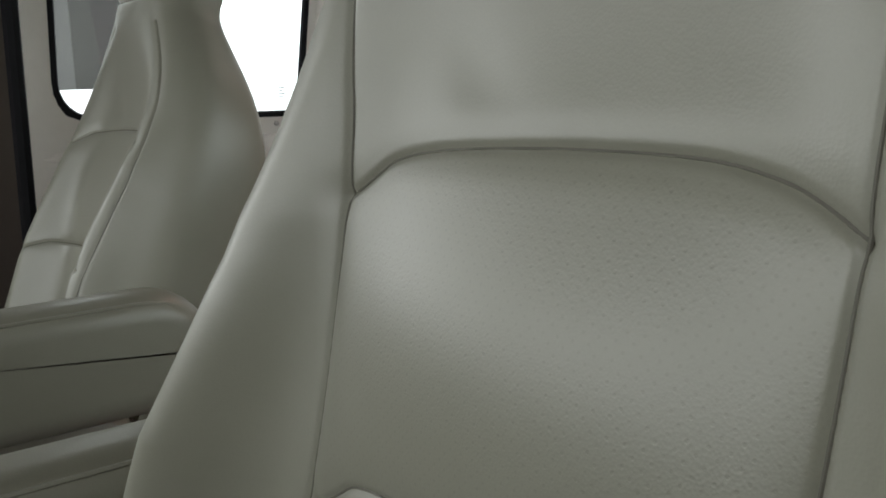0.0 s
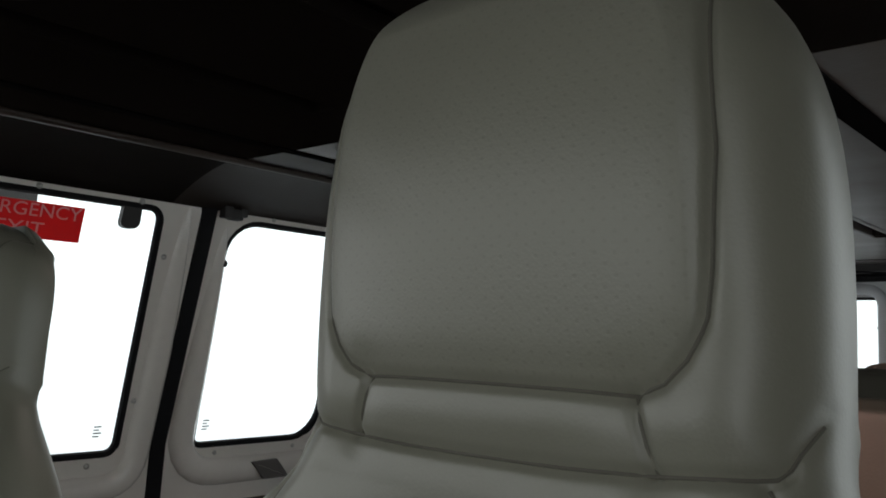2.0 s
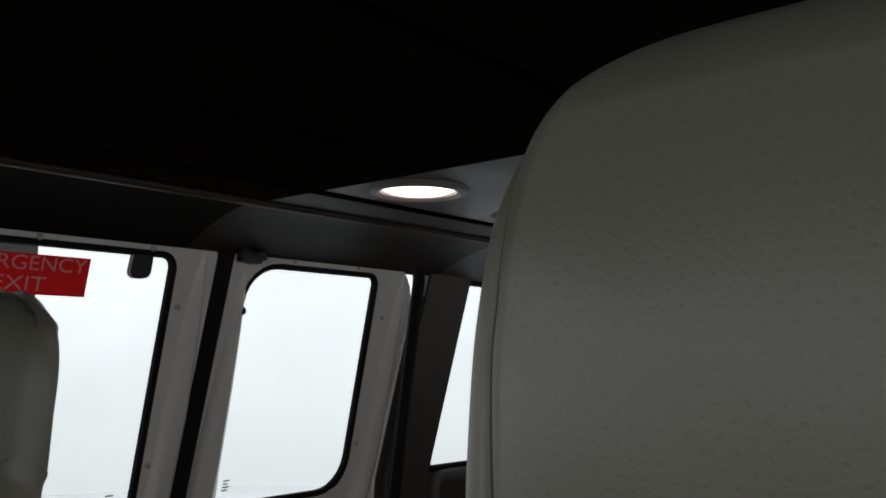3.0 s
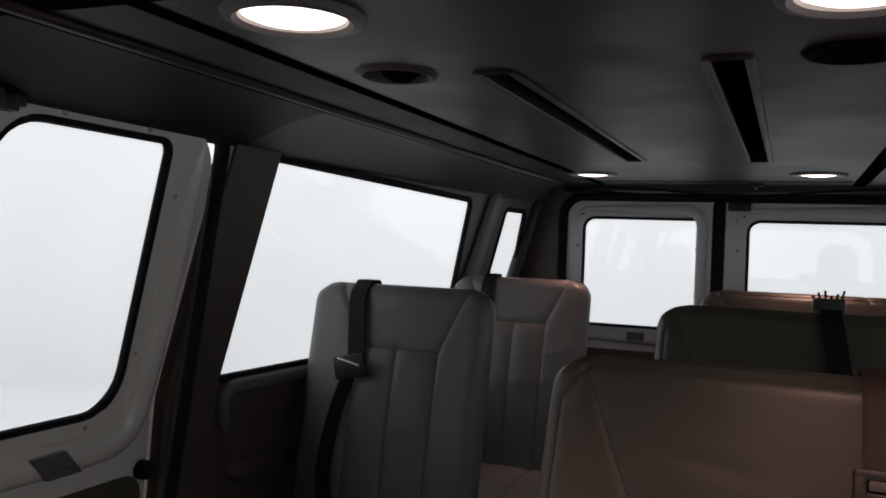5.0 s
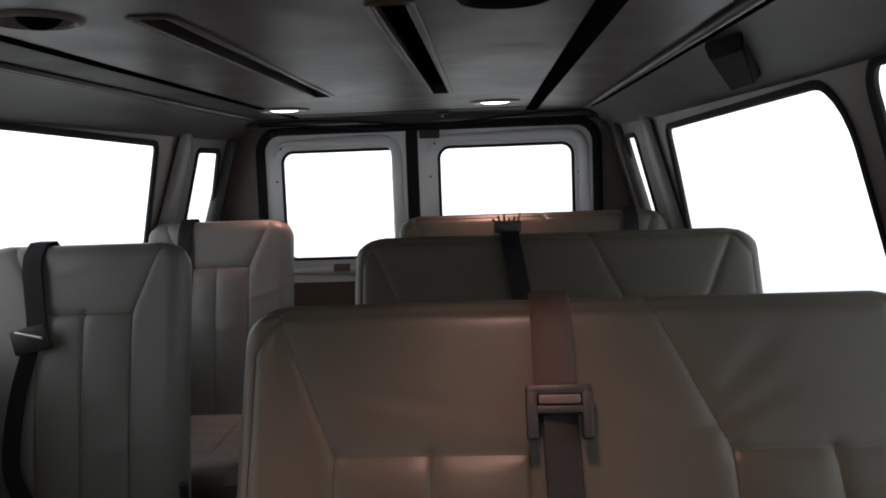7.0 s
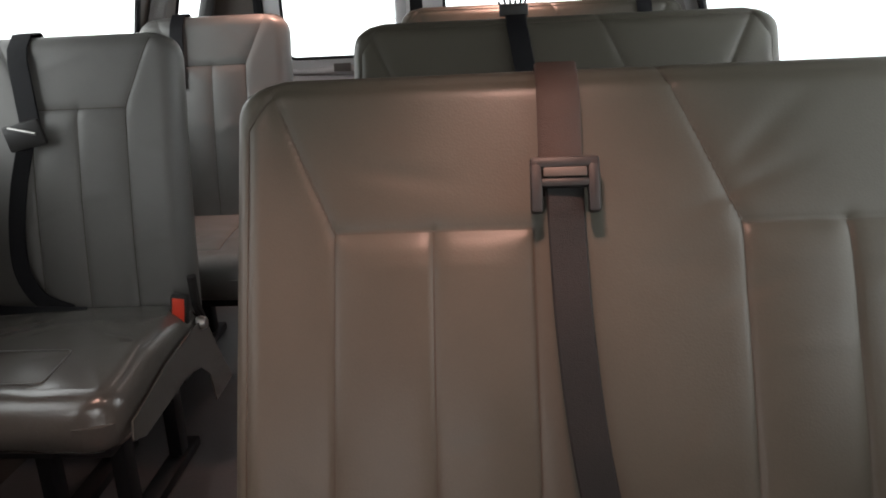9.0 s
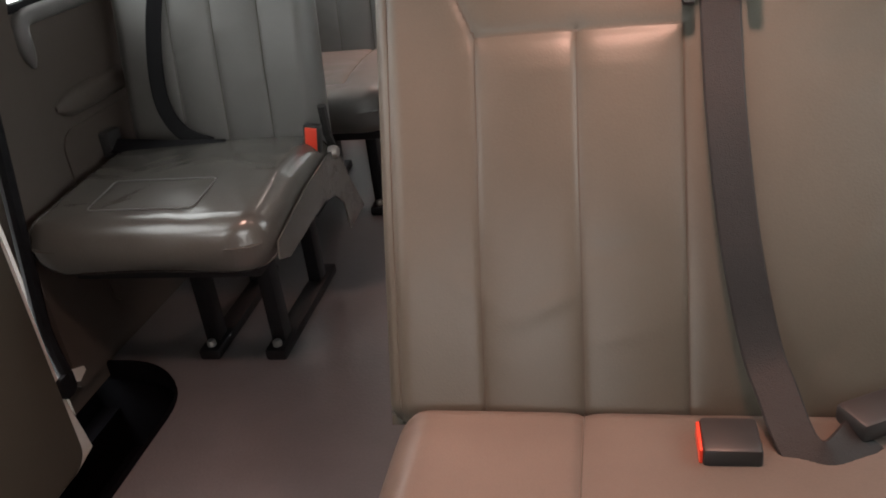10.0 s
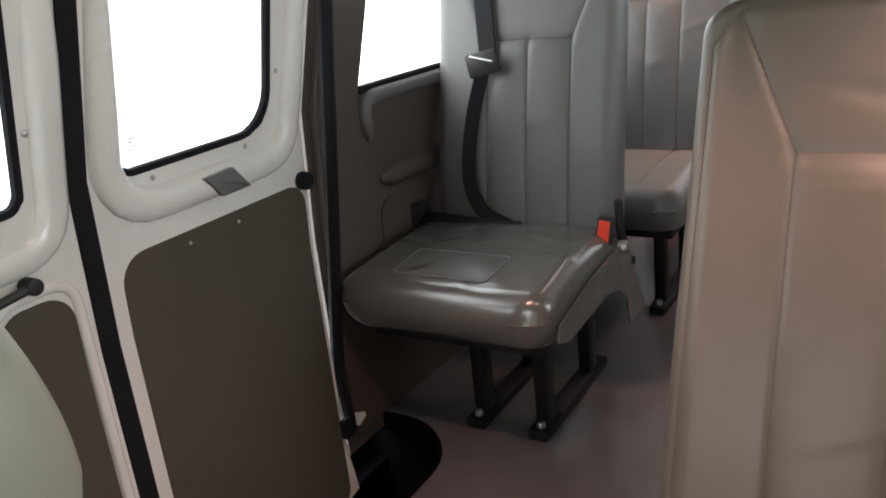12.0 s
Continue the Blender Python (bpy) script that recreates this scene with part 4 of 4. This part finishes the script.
b2, leanb2 = row_seat("bench_seat", BENCH_LABEL + " in the second row", "bench seats", 0.93, [(-0.345, -0.07), (0.165, 0.320)], pose(0.46, 1.56, 0), 22, VINYL_BENCH, 0.722, 0.48, 0.44, slant=0.065)
b3, leanb3 = row_seat("bench_seat", BENCH_LABEL + " in the last row", "bench seats", 0.88, [(-0.32, -0.07), (0.10, 0.33)], pose(0.455, 2.38, 0), 22, VINYL_BENCH, 0.728, 0.48, 0.44)

# belt of the front single seat: clip, loose tail, lap strap, buckle, flap
top_strap(s1, lean1, -0.108, 0.672, 0.207, BELT, 0.050, 0.020)
tail = smooth_line([on_back(lean1, -0.092, 0.465, 0.018), on_back(lean1, -0.105, 0.40, 0.026), on_back(lean1, -0.125, 0.32, 0.026), on_back(lean1, -0.138, 0.22, 0.026), on_back(lean1, -0.132, 0.13, 0.028), on_back(lean1, -0.090, 0.065, 0.03), on_back(lean1, -0.020, 0.035, 0.03)], 5)
part("belt_tail", ribbon(tail, 0.036, (0.45, -1, 0.2)), BELT, s1, "loose black belt webbing")
bm = box(-0.045, 0.045, -0.010, 0.006, -0.030, 0.030, 0.006)
bmesh.ops.transform(bm, matrix=Matrix.Translation(on_back(lean1, -0.092, 0.445, 0.034)) @ Matrix.Rotation(radians(-12), 4, "Y"), verts=bm.verts[:])
part("belt_clip", bm, DARK, s1, "black plastic belt clip")
part("belt_slot", tube([on_back(lean1, -0.125, 0.462, 0.046), on_back(lean1, -0.06, 0.448, 0.046)], 0.004), CHROME, s1)
lap = smooth_line([Vector((-0.30, -0.03, 0.475)), Vector((-0.22, -0.055, 0.478)), Vector((-0.10, -0.05, 0.468)), Vector((0.02, -0.045, 0.462))], 5)
part("lap_belt", ribbon(lap, 0.045, (0, -0.6, 1)), BELT, s1, "black lap belt along the seat joint")
part("belt_anchor", box(-0.305, -0.265, -0.06, 0.0, 0.45, 0.515, 0.008), DARK, s1)


def buckle(seat, m, label="black belt buckle with red button"):
    b = box(-0.020, 0.020, -0.012, 0.012, -0.034, 0.034, 0.004)
    bmesh.ops.transform(b, matrix=m, verts=b.verts[:])
    k = part("buckle", b, DARK, seat, label)
    b = box(-0.014, 0.014, -0.0155, -0.0115, -0.028, 0.030, 0.002)
    bmesh.ops.transform(b, matrix=m, verts=b.verts[:])
    part("button", b, RED, k, "red release button")
    return k


buckle(s1, Matrix.Translation((0.250, -0.055, 0.475)) @ Matrix.Rotation(radians(8), 4, "Y"))
part("buckle_stalk", tube([(0.268, 0.03, 0.40), (0.270, -0.01, 0.47), (0.272, -0.02, 0.54)], 0.011), DARK, s1)
bm = lathe([(0, 0.012), (0.012, 0.010), (0.016, 0.0), (0.014, -0.012)], 14, Matrix.Translation((0.286, -0.03, 0.43)) @ Matrix.Rotation(radians(90), 4, "Y"))
part("pivot_bolt", bm, CHROME, s1, "steel pivot bolt")
# torn vinyl flap on the aisle side
bm = bmesh.new()
outline = [(-0.43, 0.40), (-0.24, 0.43), (-0.06, 0.44), (0.0, 0.425), (0.05, 0.33), (0.115, 0.225), (-0.005, 0.218), (-0.022, 0.296), (-0.07, 0.335), (-0.15, 0.355), (-0.27, 0.35), (-0.39, 0.345), (-0.44, 0.365)]
b = plate(outline, [], 0.0, 0.004, lambda y, z, d: Vector((0.281 + d + 0.12 * max(0, 0.37 - z) * max(0, y + 0.1), y, z)), [((y, 0, 0), (1, 0, 0)) for y in (-0.25, -0.15, -0.05)] + [((0, z, 0), (0, 1, 0)) for z in (0.27, 0.32, 0.37)])
part("side_flap", b, VINYL_WORN, s1, "torn vinyl flap hanging from the seat side")
# patch panel sewn on the cushion
loop = rounded(-0.135, 0.105, -0.40, -0.27, (.012,) * 4, 4)
part("cushion_patch", sweep([Vector((x, y, 0.4565 + 0.022 * math.exp(-((0.03 - y - 0.21) / 0.24) ** 2) * min(1.0, (0.47 + y) / 0.05) ** 0.7 - 0.05 * (1 - math.sqrt(max(0.0, 1 - min(1.0, max(0.0, (-0.42 - y) / 0.05)) ** 2))))) for x, y in loop], round_profile(0.0022, 0.0015, 6), True, (0, 0, 1)), VINYL_SEAT, s1, "stitched outline of the cushion panel")

# first bench: guide, hanging belt, buckles
top_strap(b1, leanb1, -0.040, 0.731, 0.180, BELT_BROWN, 0.055)
gm = Matrix.Translation(on_back(leanb1, -0.036, 0.566, 0.026)) @ Matrix.Rotation(radians(-24), 4, "X")
bm = bmesh.new()
for x0, x1, z0, z1 in ((-0.043, 0.043, 0.018, 0.032), (-0.043, -0.028, -0.038, 0.030), (0.028, 0.043, -0.038, 0.030), (-0.030, 0.030, -0.006, 0.006)):
    box(x0, x1, -0.010, 0.008, z0, z1, 0.004, bm=bm)
bmesh.ops.transform(bm, matrix=gm, verts=bm.verts[:])
part("belt_guide", bm, DARK, b1, "dark plastic belt guide")
bm = box(-0.027, 0.027, -0.013, -0.008, 0.006, 0.018, 0.002)
bmesh.ops.transform(bm, matrix=gm, verts=bm.verts[:])
part("belt_slide", bm, TRIM, b1)
tail = smooth_line([on_back(leanb1, -0.036, 0.574, 0.020), on_back(leanb1, -0.034, 0.48, 0.022), on_back(leanb1, -0.030, 0.38, 0.03), on_back(leanb1, -0.018, 0.25, 0.033), on_back(leanb1, 0.002, 0.13, 0.036), Vector((0.016, -0.02, 0.475)), Vector((0.034, -0.08, 0.440)), Vector((0.066, -0.095, 0.436)), Vector((0.105, -0.055, 0.442))], 6)
part("belt_tail", ribbon(tail, 0.048, [Vector((0.12, -1, 0.25 + 1.6 * max(0, (k - 30) / 20))) for k in range(len(tail))]), BELT_GREY, b1, "loose dark grey belt webbing")
bm = box(-0.042, 0.022, -0.030, 0.030, -0.018, 0.018, 0.006)
bmesh.ops.transform(bm, matrix=Matrix.Translation((-0.030, -0.075, 0.438)), verts=bm.verts[:])
k = part("buckle", bm, DARK, b1, "black belt buckle lying on the cushion")
bm = box(-0.0455, -0.041, -0.025, 0.025, -0.012, 0.014, 0.002)
bmesh.ops.transform(bm, matrix=Matrix.Translation((-0.030, -0.075, 0.438)), verts=bm.verts[:])
part("button", bm, RED, k, "red release button")
bm = box(-0.040, 0.040, -0.024, 0.024, -0.012, 0.014, 0.006)
bmesh.ops.transform(bm, matrix=Matrix.Translation((0.125, -0.030, 0.450)) @ Matrix.Rotation(radians(28), 4, "Z"), verts=bm.verts[:])
part("latch_plate", bm, DARK, b1, "black belt latch")
bm = box(-0.026, 0.030, -0.018, 0.018, -0.0015, 0.0015, 0.001)
bmesh.ops.transform(bm, matrix=Matrix.Translation((0.165, -0.075, 0.440)) @ Matrix.Rotation(radians(-30), 4, "Z"), verts=bm.verts[:])
part("belt_tongue", bm, CHROME, b1, "steel belt tongue")

# second bench: twisted black belt with a clip on top
top_strap(b2, leanb2, -0.100, 0.722, 0.23, BELT, 0.045, 0.03)
bm = box(-0.032, 0.032, -0.02, 0.03, -0.012, 0.014, 0.004)
bmesh.ops.transform(bm, matrix=Matrix.Translation(leanb2 @ Vector((-0.105, 0.03, 0.737))), verts=bm.verts[:])
k2 = part("belt_clip", bm, DARK, b2, "black belt clip with frayed end")
for k in range(6):
    bm = tube([(-0.026 + 0.010 * k, 0.01, 0.008), (-0.034 + 0.013 * k, 0.010 + 0.010 * (k % 2), 0.020 + 0.006 * (k % 3))], 0.0028, 5)
    bmesh.ops.transform(bm, matrix=Matrix.Translation(leanb2 @ Vector((-0.105, 0.03, 0.737))), verts=bm.verts[:])
    part("loose_thread", bm, BELT, k2)
bm = box(-0.036, 0.040, -0.016, 0.010, -0.030, 0.022, 0.008)
bmesh.ops.transform(bm, matrix=Matrix.Translation(on_back(leanb2, -0.068, 0.505, 0.03)) @ Matrix.Rotation(radians(-10), 4, "Y"), verts=bm.verts[:])
part("belt_tongue", bm, DARK, b2, "black belt tongue")
top_strap(b3, leanb3, 0.315, 0.728, 0.22, BELT, 0.045)
top_strap(s2, lean2, -0.105, 0.678, 0.23, BELT, 0.045)
buckle(s2, Matrix.Translation((0.245, -0.02, 0.50)))


DRIVER_SIDES = ((0.0, 0.395), (0.15, 0.364), (0.27, 0.318), (0.40, 0.270), (0.50, 0.237), (0.56, 0.197))
PASSENGER_SIDES = ((0.0, 0.238), (0.22, 0.242), (0.32, 0.249), (0.40, 0.249), (0.47, 0.238), (0.52, 0.214), (0.57, 0.173))
HEAD_SIDES = ((0.60, 0.148), (0.63, 0.134), (0.70, 0.135), (0.77, 0.131), (0.805, 0.119), (0.833, 0.093), (0.852, 0.056))


def bucket_half(z, sides):
    """Half width of a bucket backrest at a height, rounded over the corners of its outline."""
    pts = sides + HEAD_SIDES
    reach = min(0.042, 0.002 + max(0.0, 0.852 - z) * 0.5, 0.008 + abs(z - 0.61) * 0.6)
    taps = np.linspace(-1, 1, 13)
    return float(np.average(np.interp(z + reach * taps, [p[0] for p in pts], [p[1] for p in pts]), weights=1.05 - np.abs(taps)))


def bucket_backrest(bend, sides, bolster_out, thick, edge):
    def half(z):
        return bucket_half(z, sides)

    seams = [smooth_pairs([(0.152, 0.0), (0.154, 0.15), (0.159, 0.30), (0.165, 0.44), (0.166, 0.51), (0.152, 0.565), (0.118, 0.622)]),
             smooth_pairs([(-0.182, 0.0), (-0.178, 0.12), (-0.168, 0.26), (-0.160, 0.40), (-0.163, 0.46), (-0.164, 0.51), (-0.151, 0.565), (-0.118, 0.622)])]
    if edge > 0.05:
        seams = []
    for k in (-1, 1):
        seams.append([(k * (half(z) - 0.5 * edge if edge < 0.05 else half(z) - 1.1 * edge), z) for z in [0.02 * i for i in range(1, 24 if edge < 0.05 else 30)]])
    arc = [(-0.160, 0.377), (-0.148, 0.383), (-0.135, 0.392), (-0.12, 0.401), (-0.09, 0.407), (-0.04, 0.411), (0.03, 0.413), (0.09, 0.412), (0.125, 0.406), (0.147, 0.397), (0.163, 0.387)]
    arc = smooth_pairs(arc)
    seams.append(arc)
    seams.append([(x, z - 0.20) for x, z in arc])
    seams.append(smooth_pairs([(-0.1335, 0.653), (-0.125, 0.634), (-0.116, 0.625), (-0.06, 0.620), (0.0, 0.619), (0.06, 0.620), (0.116, 0.625), (0.125, 0.634), (0.1335, 0.653)]))
    seams.append([(-0.092, 0.86), (-0.103, 0.74), (-0.102, 0.694), (-0.100, 0.676), (-0.093, 0.663), (-0.084, 0.654), (-0.072, 0.649), (0.072, 0.649), (0.084, 0.654), (0.093, 0.663), (0.100, 0.676), (0.102, 0.694), (0.103, 0.74), (0.092, 0.86)])
    seams.append([(-0.071, 0.649), (-0.079, 0.622)])
    seams.append([(0.071, 0.649), (0.079, 0.622)])

    heights = np.linspace(0.0, 0.60, 80)
    widths = [half(h) for h in heights]

    def shape(x, z):
        bolster = bolster_out * np.exp(-((np.abs(x) - np.interp(z, heights, widths) + 1.2 * edge + 0.01) / 0.05) ** 2) * np.clip((0.60 - z) / 0.42, 0, 1)
        lumbar = 0.020 * np.exp(-((z - 0.30) / 0.10) ** 2) * np.clip(1 - (x / 0.18) ** 2, 0, 1)
        head = 0.022 * np.exp(-((z - 0.75) / 0.11) ** 2) * np.clip(1 - (x / 0.15) ** 2, 0, 1)
        return bolster + lumbar + head

    half_arc = sorted(p for p in arc if p[0] >= 0)

    def arc_z(x):
        return np.interp(abs(x), [p[0] for p in half_arc], [p[1] for p in half_arc])

    def holes(x, z):
        if z < 0.5:
            return abs(x) < 0.155 and arc_z(x) - 0.2 < z < arc_z(x) - 0.006
        return 0.652 < z < 0.83 and abs(x) < np.interp(z, (0.652, 0.67, 0.70, 0.85), (0.082, 0.094, 0.098, 0.090))

    return pad(half, 0.0, 0.852, edge, lambda z: thick - (thick - 0.038) * min(1, max(0, (z - 0.42) / 0.2)), seams, shape, 380, 560, 0.0030, 0.0026,
               holes, lambda z: -bend * 0.03 * np.logaddexp(0, (z - 0.46) / 0.03), 0.016, 0.0012)


def bucket_seat(name, label, m, arm_x, recline, base, bend, sides, bolster_out, thick, edge, arm_y=0.0, arm_z=0.0):
    s = thing(name, label, "seat", "front seats", m)
    upholstery("backrest", bucket_backrest(bend, sides, bolster_out, thick, edge), Matrix.Translation((0, 0, base)) @ Matrix.Rotation(radians(-recline), 4, "X"), VINYL_FRONT, s).data.materials.append(VINYL_PERF)
    upholstery("cushion", row_cushion(0.53, 0.52, [(-0.17, 0.17)]), Matrix.Translation((0, 0.05, 0.46)), VINYL_FRONT, s)
    part("pedestal", box(-0.22, 0.22, -0.42, 0.05, 0.0, 0.38, 0.02), DARK, s)
    a, c = arm_x
    b = bmesh.new()
    rings = []
    for k in range(14):
        u = radians(90 * (k if k < 7 else 13 - k) / 6)
        i, d = 0.036 * (1 - math.sin(u)), 0.036 * (1 - math.cos(u))
        loop = rounded(-0.38 + arm_y + i, 0.098 + arm_y - i, 0.474 + arm_z + i, 0.636 + arm_z - i, (.06 - i, .08 - i, .085 - i, .05 - i), 10)
        rings.append([b.verts.new((a + d if k < 7 else c - d, y, z)) for y, z in loop])
    for p, q in zip(rings, rings[1:]):
        for k in range(len(p)):
            j = (k + 1) % len(p)
            b.faces.new((p[k], p[j], q[j], q[k]))
    b.faces.new(rings[0][::-1])
    b.faces.new(rings[-1])
    bmesh.ops.recalc_face_normals(b, faces=b.faces[:])
    part("armrest", b, VINYL_FRONT, s, "padded fold-down armrest")
    for x in (a + 0.010, c - 0.010):
        part("armrest_piping", sweep(even([(x, y + arm_y, z + arm_z) for y, z in ((-0.32, 0.6245), (-0.1, 0.6245), (0.005, 0.6245), (0.035, 0.620), (0.058, 0.606))], 30), round_profile(0.0026, 0.0026, 6), False, (0, 0, 1)), VINYL_FRONT, s)
    return s


bucket_seat("bucket_seat", "grey-green leather driver's seat with built-in headrest", pose(0.588, -0.188, 0), (-0.445, -0.350), 12, 0.445, 0.17, DRIVER_SIDES, 0.070, 0.125, 0.040, 0.028, -0.033)
bucket_seat("bucket_seat", "grey-green leather front passenger seat with armrest", pose(-0.535, -0.105, 0), (0.300, 0.385), 21, 0.440, 0.27, PASSENGER_SIDES, 0.065, 0.085, 0.058, 0.030, 0.0)

# ceiling lamps and vents
def ceiling_lamp(x, y, lit=True):
    c = thing("ceiling_lamp", "round recessed ceiling lamp with pale rim, lit", "lamp", "ceiling lamps", pose(x, y, CEIL))
    part("rim", lathe([(0.0645, 0.014), (0.0635, -0.004), (0.070, -0.009), (0.080, -0.007), (0.084, 0.0), (0.084, 0.004)]), TRIM_LIGHT, c)
    part("diffuser", lathe([(0.0, -0.009), (0.03, -0.0075), (0.050, -0.004), (0.060, 0.0), (0.0628, 0.005)]), LAMP_GLOW, c)
    bulb = new("bulb", bpy.data.lights.new("bulb", "SPOT"))
    bulb.parent = c
    bulb.location = (0, 0, -0.018)
    bulb.data.energy = 16.0
    bulb.data.color = (1.0, 0.53, 0.42)
    bulb.data.shadow_soft_size = 0.05
    bulb.data.spot_size = radians(98)
    bulb.data.spot_blend = 1.0
    return c


for x, y in LAMPS:
    ceiling_lamp(x, y)
for x, y in VENTS:
    v = thing("ceiling_vent", "round black air vent recessed in the ceiling", "vent", "ceiling vents", pose(x, y, CEIL))
    part("rim", lathe([(0.050, 0.012), (0.050, -0.002), (0.054, -0.006), (0.060, -0.005), (0.065, 0.0), (0.063, 0.003)]), HEADER_BROWN if x > 0 else TRIM, v)
    part("bowl", lathe([(0.0, 0.034), (0.036, 0.034), (0.048, 0.022), (0.051, 0.004)]), HEADER_BLACK, v, "black recessed bowl")
    part("nozzle", lathe([(0.0, -0.016 if x < 0 else -0.004), (0.014, -0.014 if x < 0 else -0.003), (0.028, -0.004), (0.034, 0.010), (0.030, 0.026)], 24, Matrix.Translation((0.012, -0.006, 0)) @ Matrix.Rotation(radians(14), 4, "X")), HEADER_BLACK, v, "swivelling black nozzle")

# outside
# Unseen dark box, added to block light rising from the ground ahead.
setting("bonnet", box(-0.95, 1.06, -3.0, -1.76, 0.2, 0.74, 0.05), DARK, "unseen dark box ahead of the windscreen, blocking ground light", "bonnet")
# Glowing cylinder stands in for daylight and lights the cabin through the windows.
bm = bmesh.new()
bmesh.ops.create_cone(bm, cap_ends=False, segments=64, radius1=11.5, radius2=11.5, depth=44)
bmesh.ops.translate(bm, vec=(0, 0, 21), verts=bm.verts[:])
setting("backdrop", bm, BACKDROP_GLOW, "glowing pale backdrop for the overexposed daylight outside the van", "backdrop")
hut = thing("grey_hut", "small grey rendered hut with a pale plinth outside the window", "building")
part("wall", box(-10.0, -8.0, 1.87, 3.35, 0.97, 2.45), WALL_OUT, hut)
part("plinth", box(-10.02, -7.97, 1.85, 3.37, -0.7, 0.969), GROUND, hut, "pale plinth")
part("roof", box(-10.05, -7.95, 1.82, 3.40, 2.451, 2.50, 0.01), GROUND, hut)
setting("ground", box(-400, 400, -400, 400, -0.75, -0.7), GROUND, "pale bright ground outside", "ground")
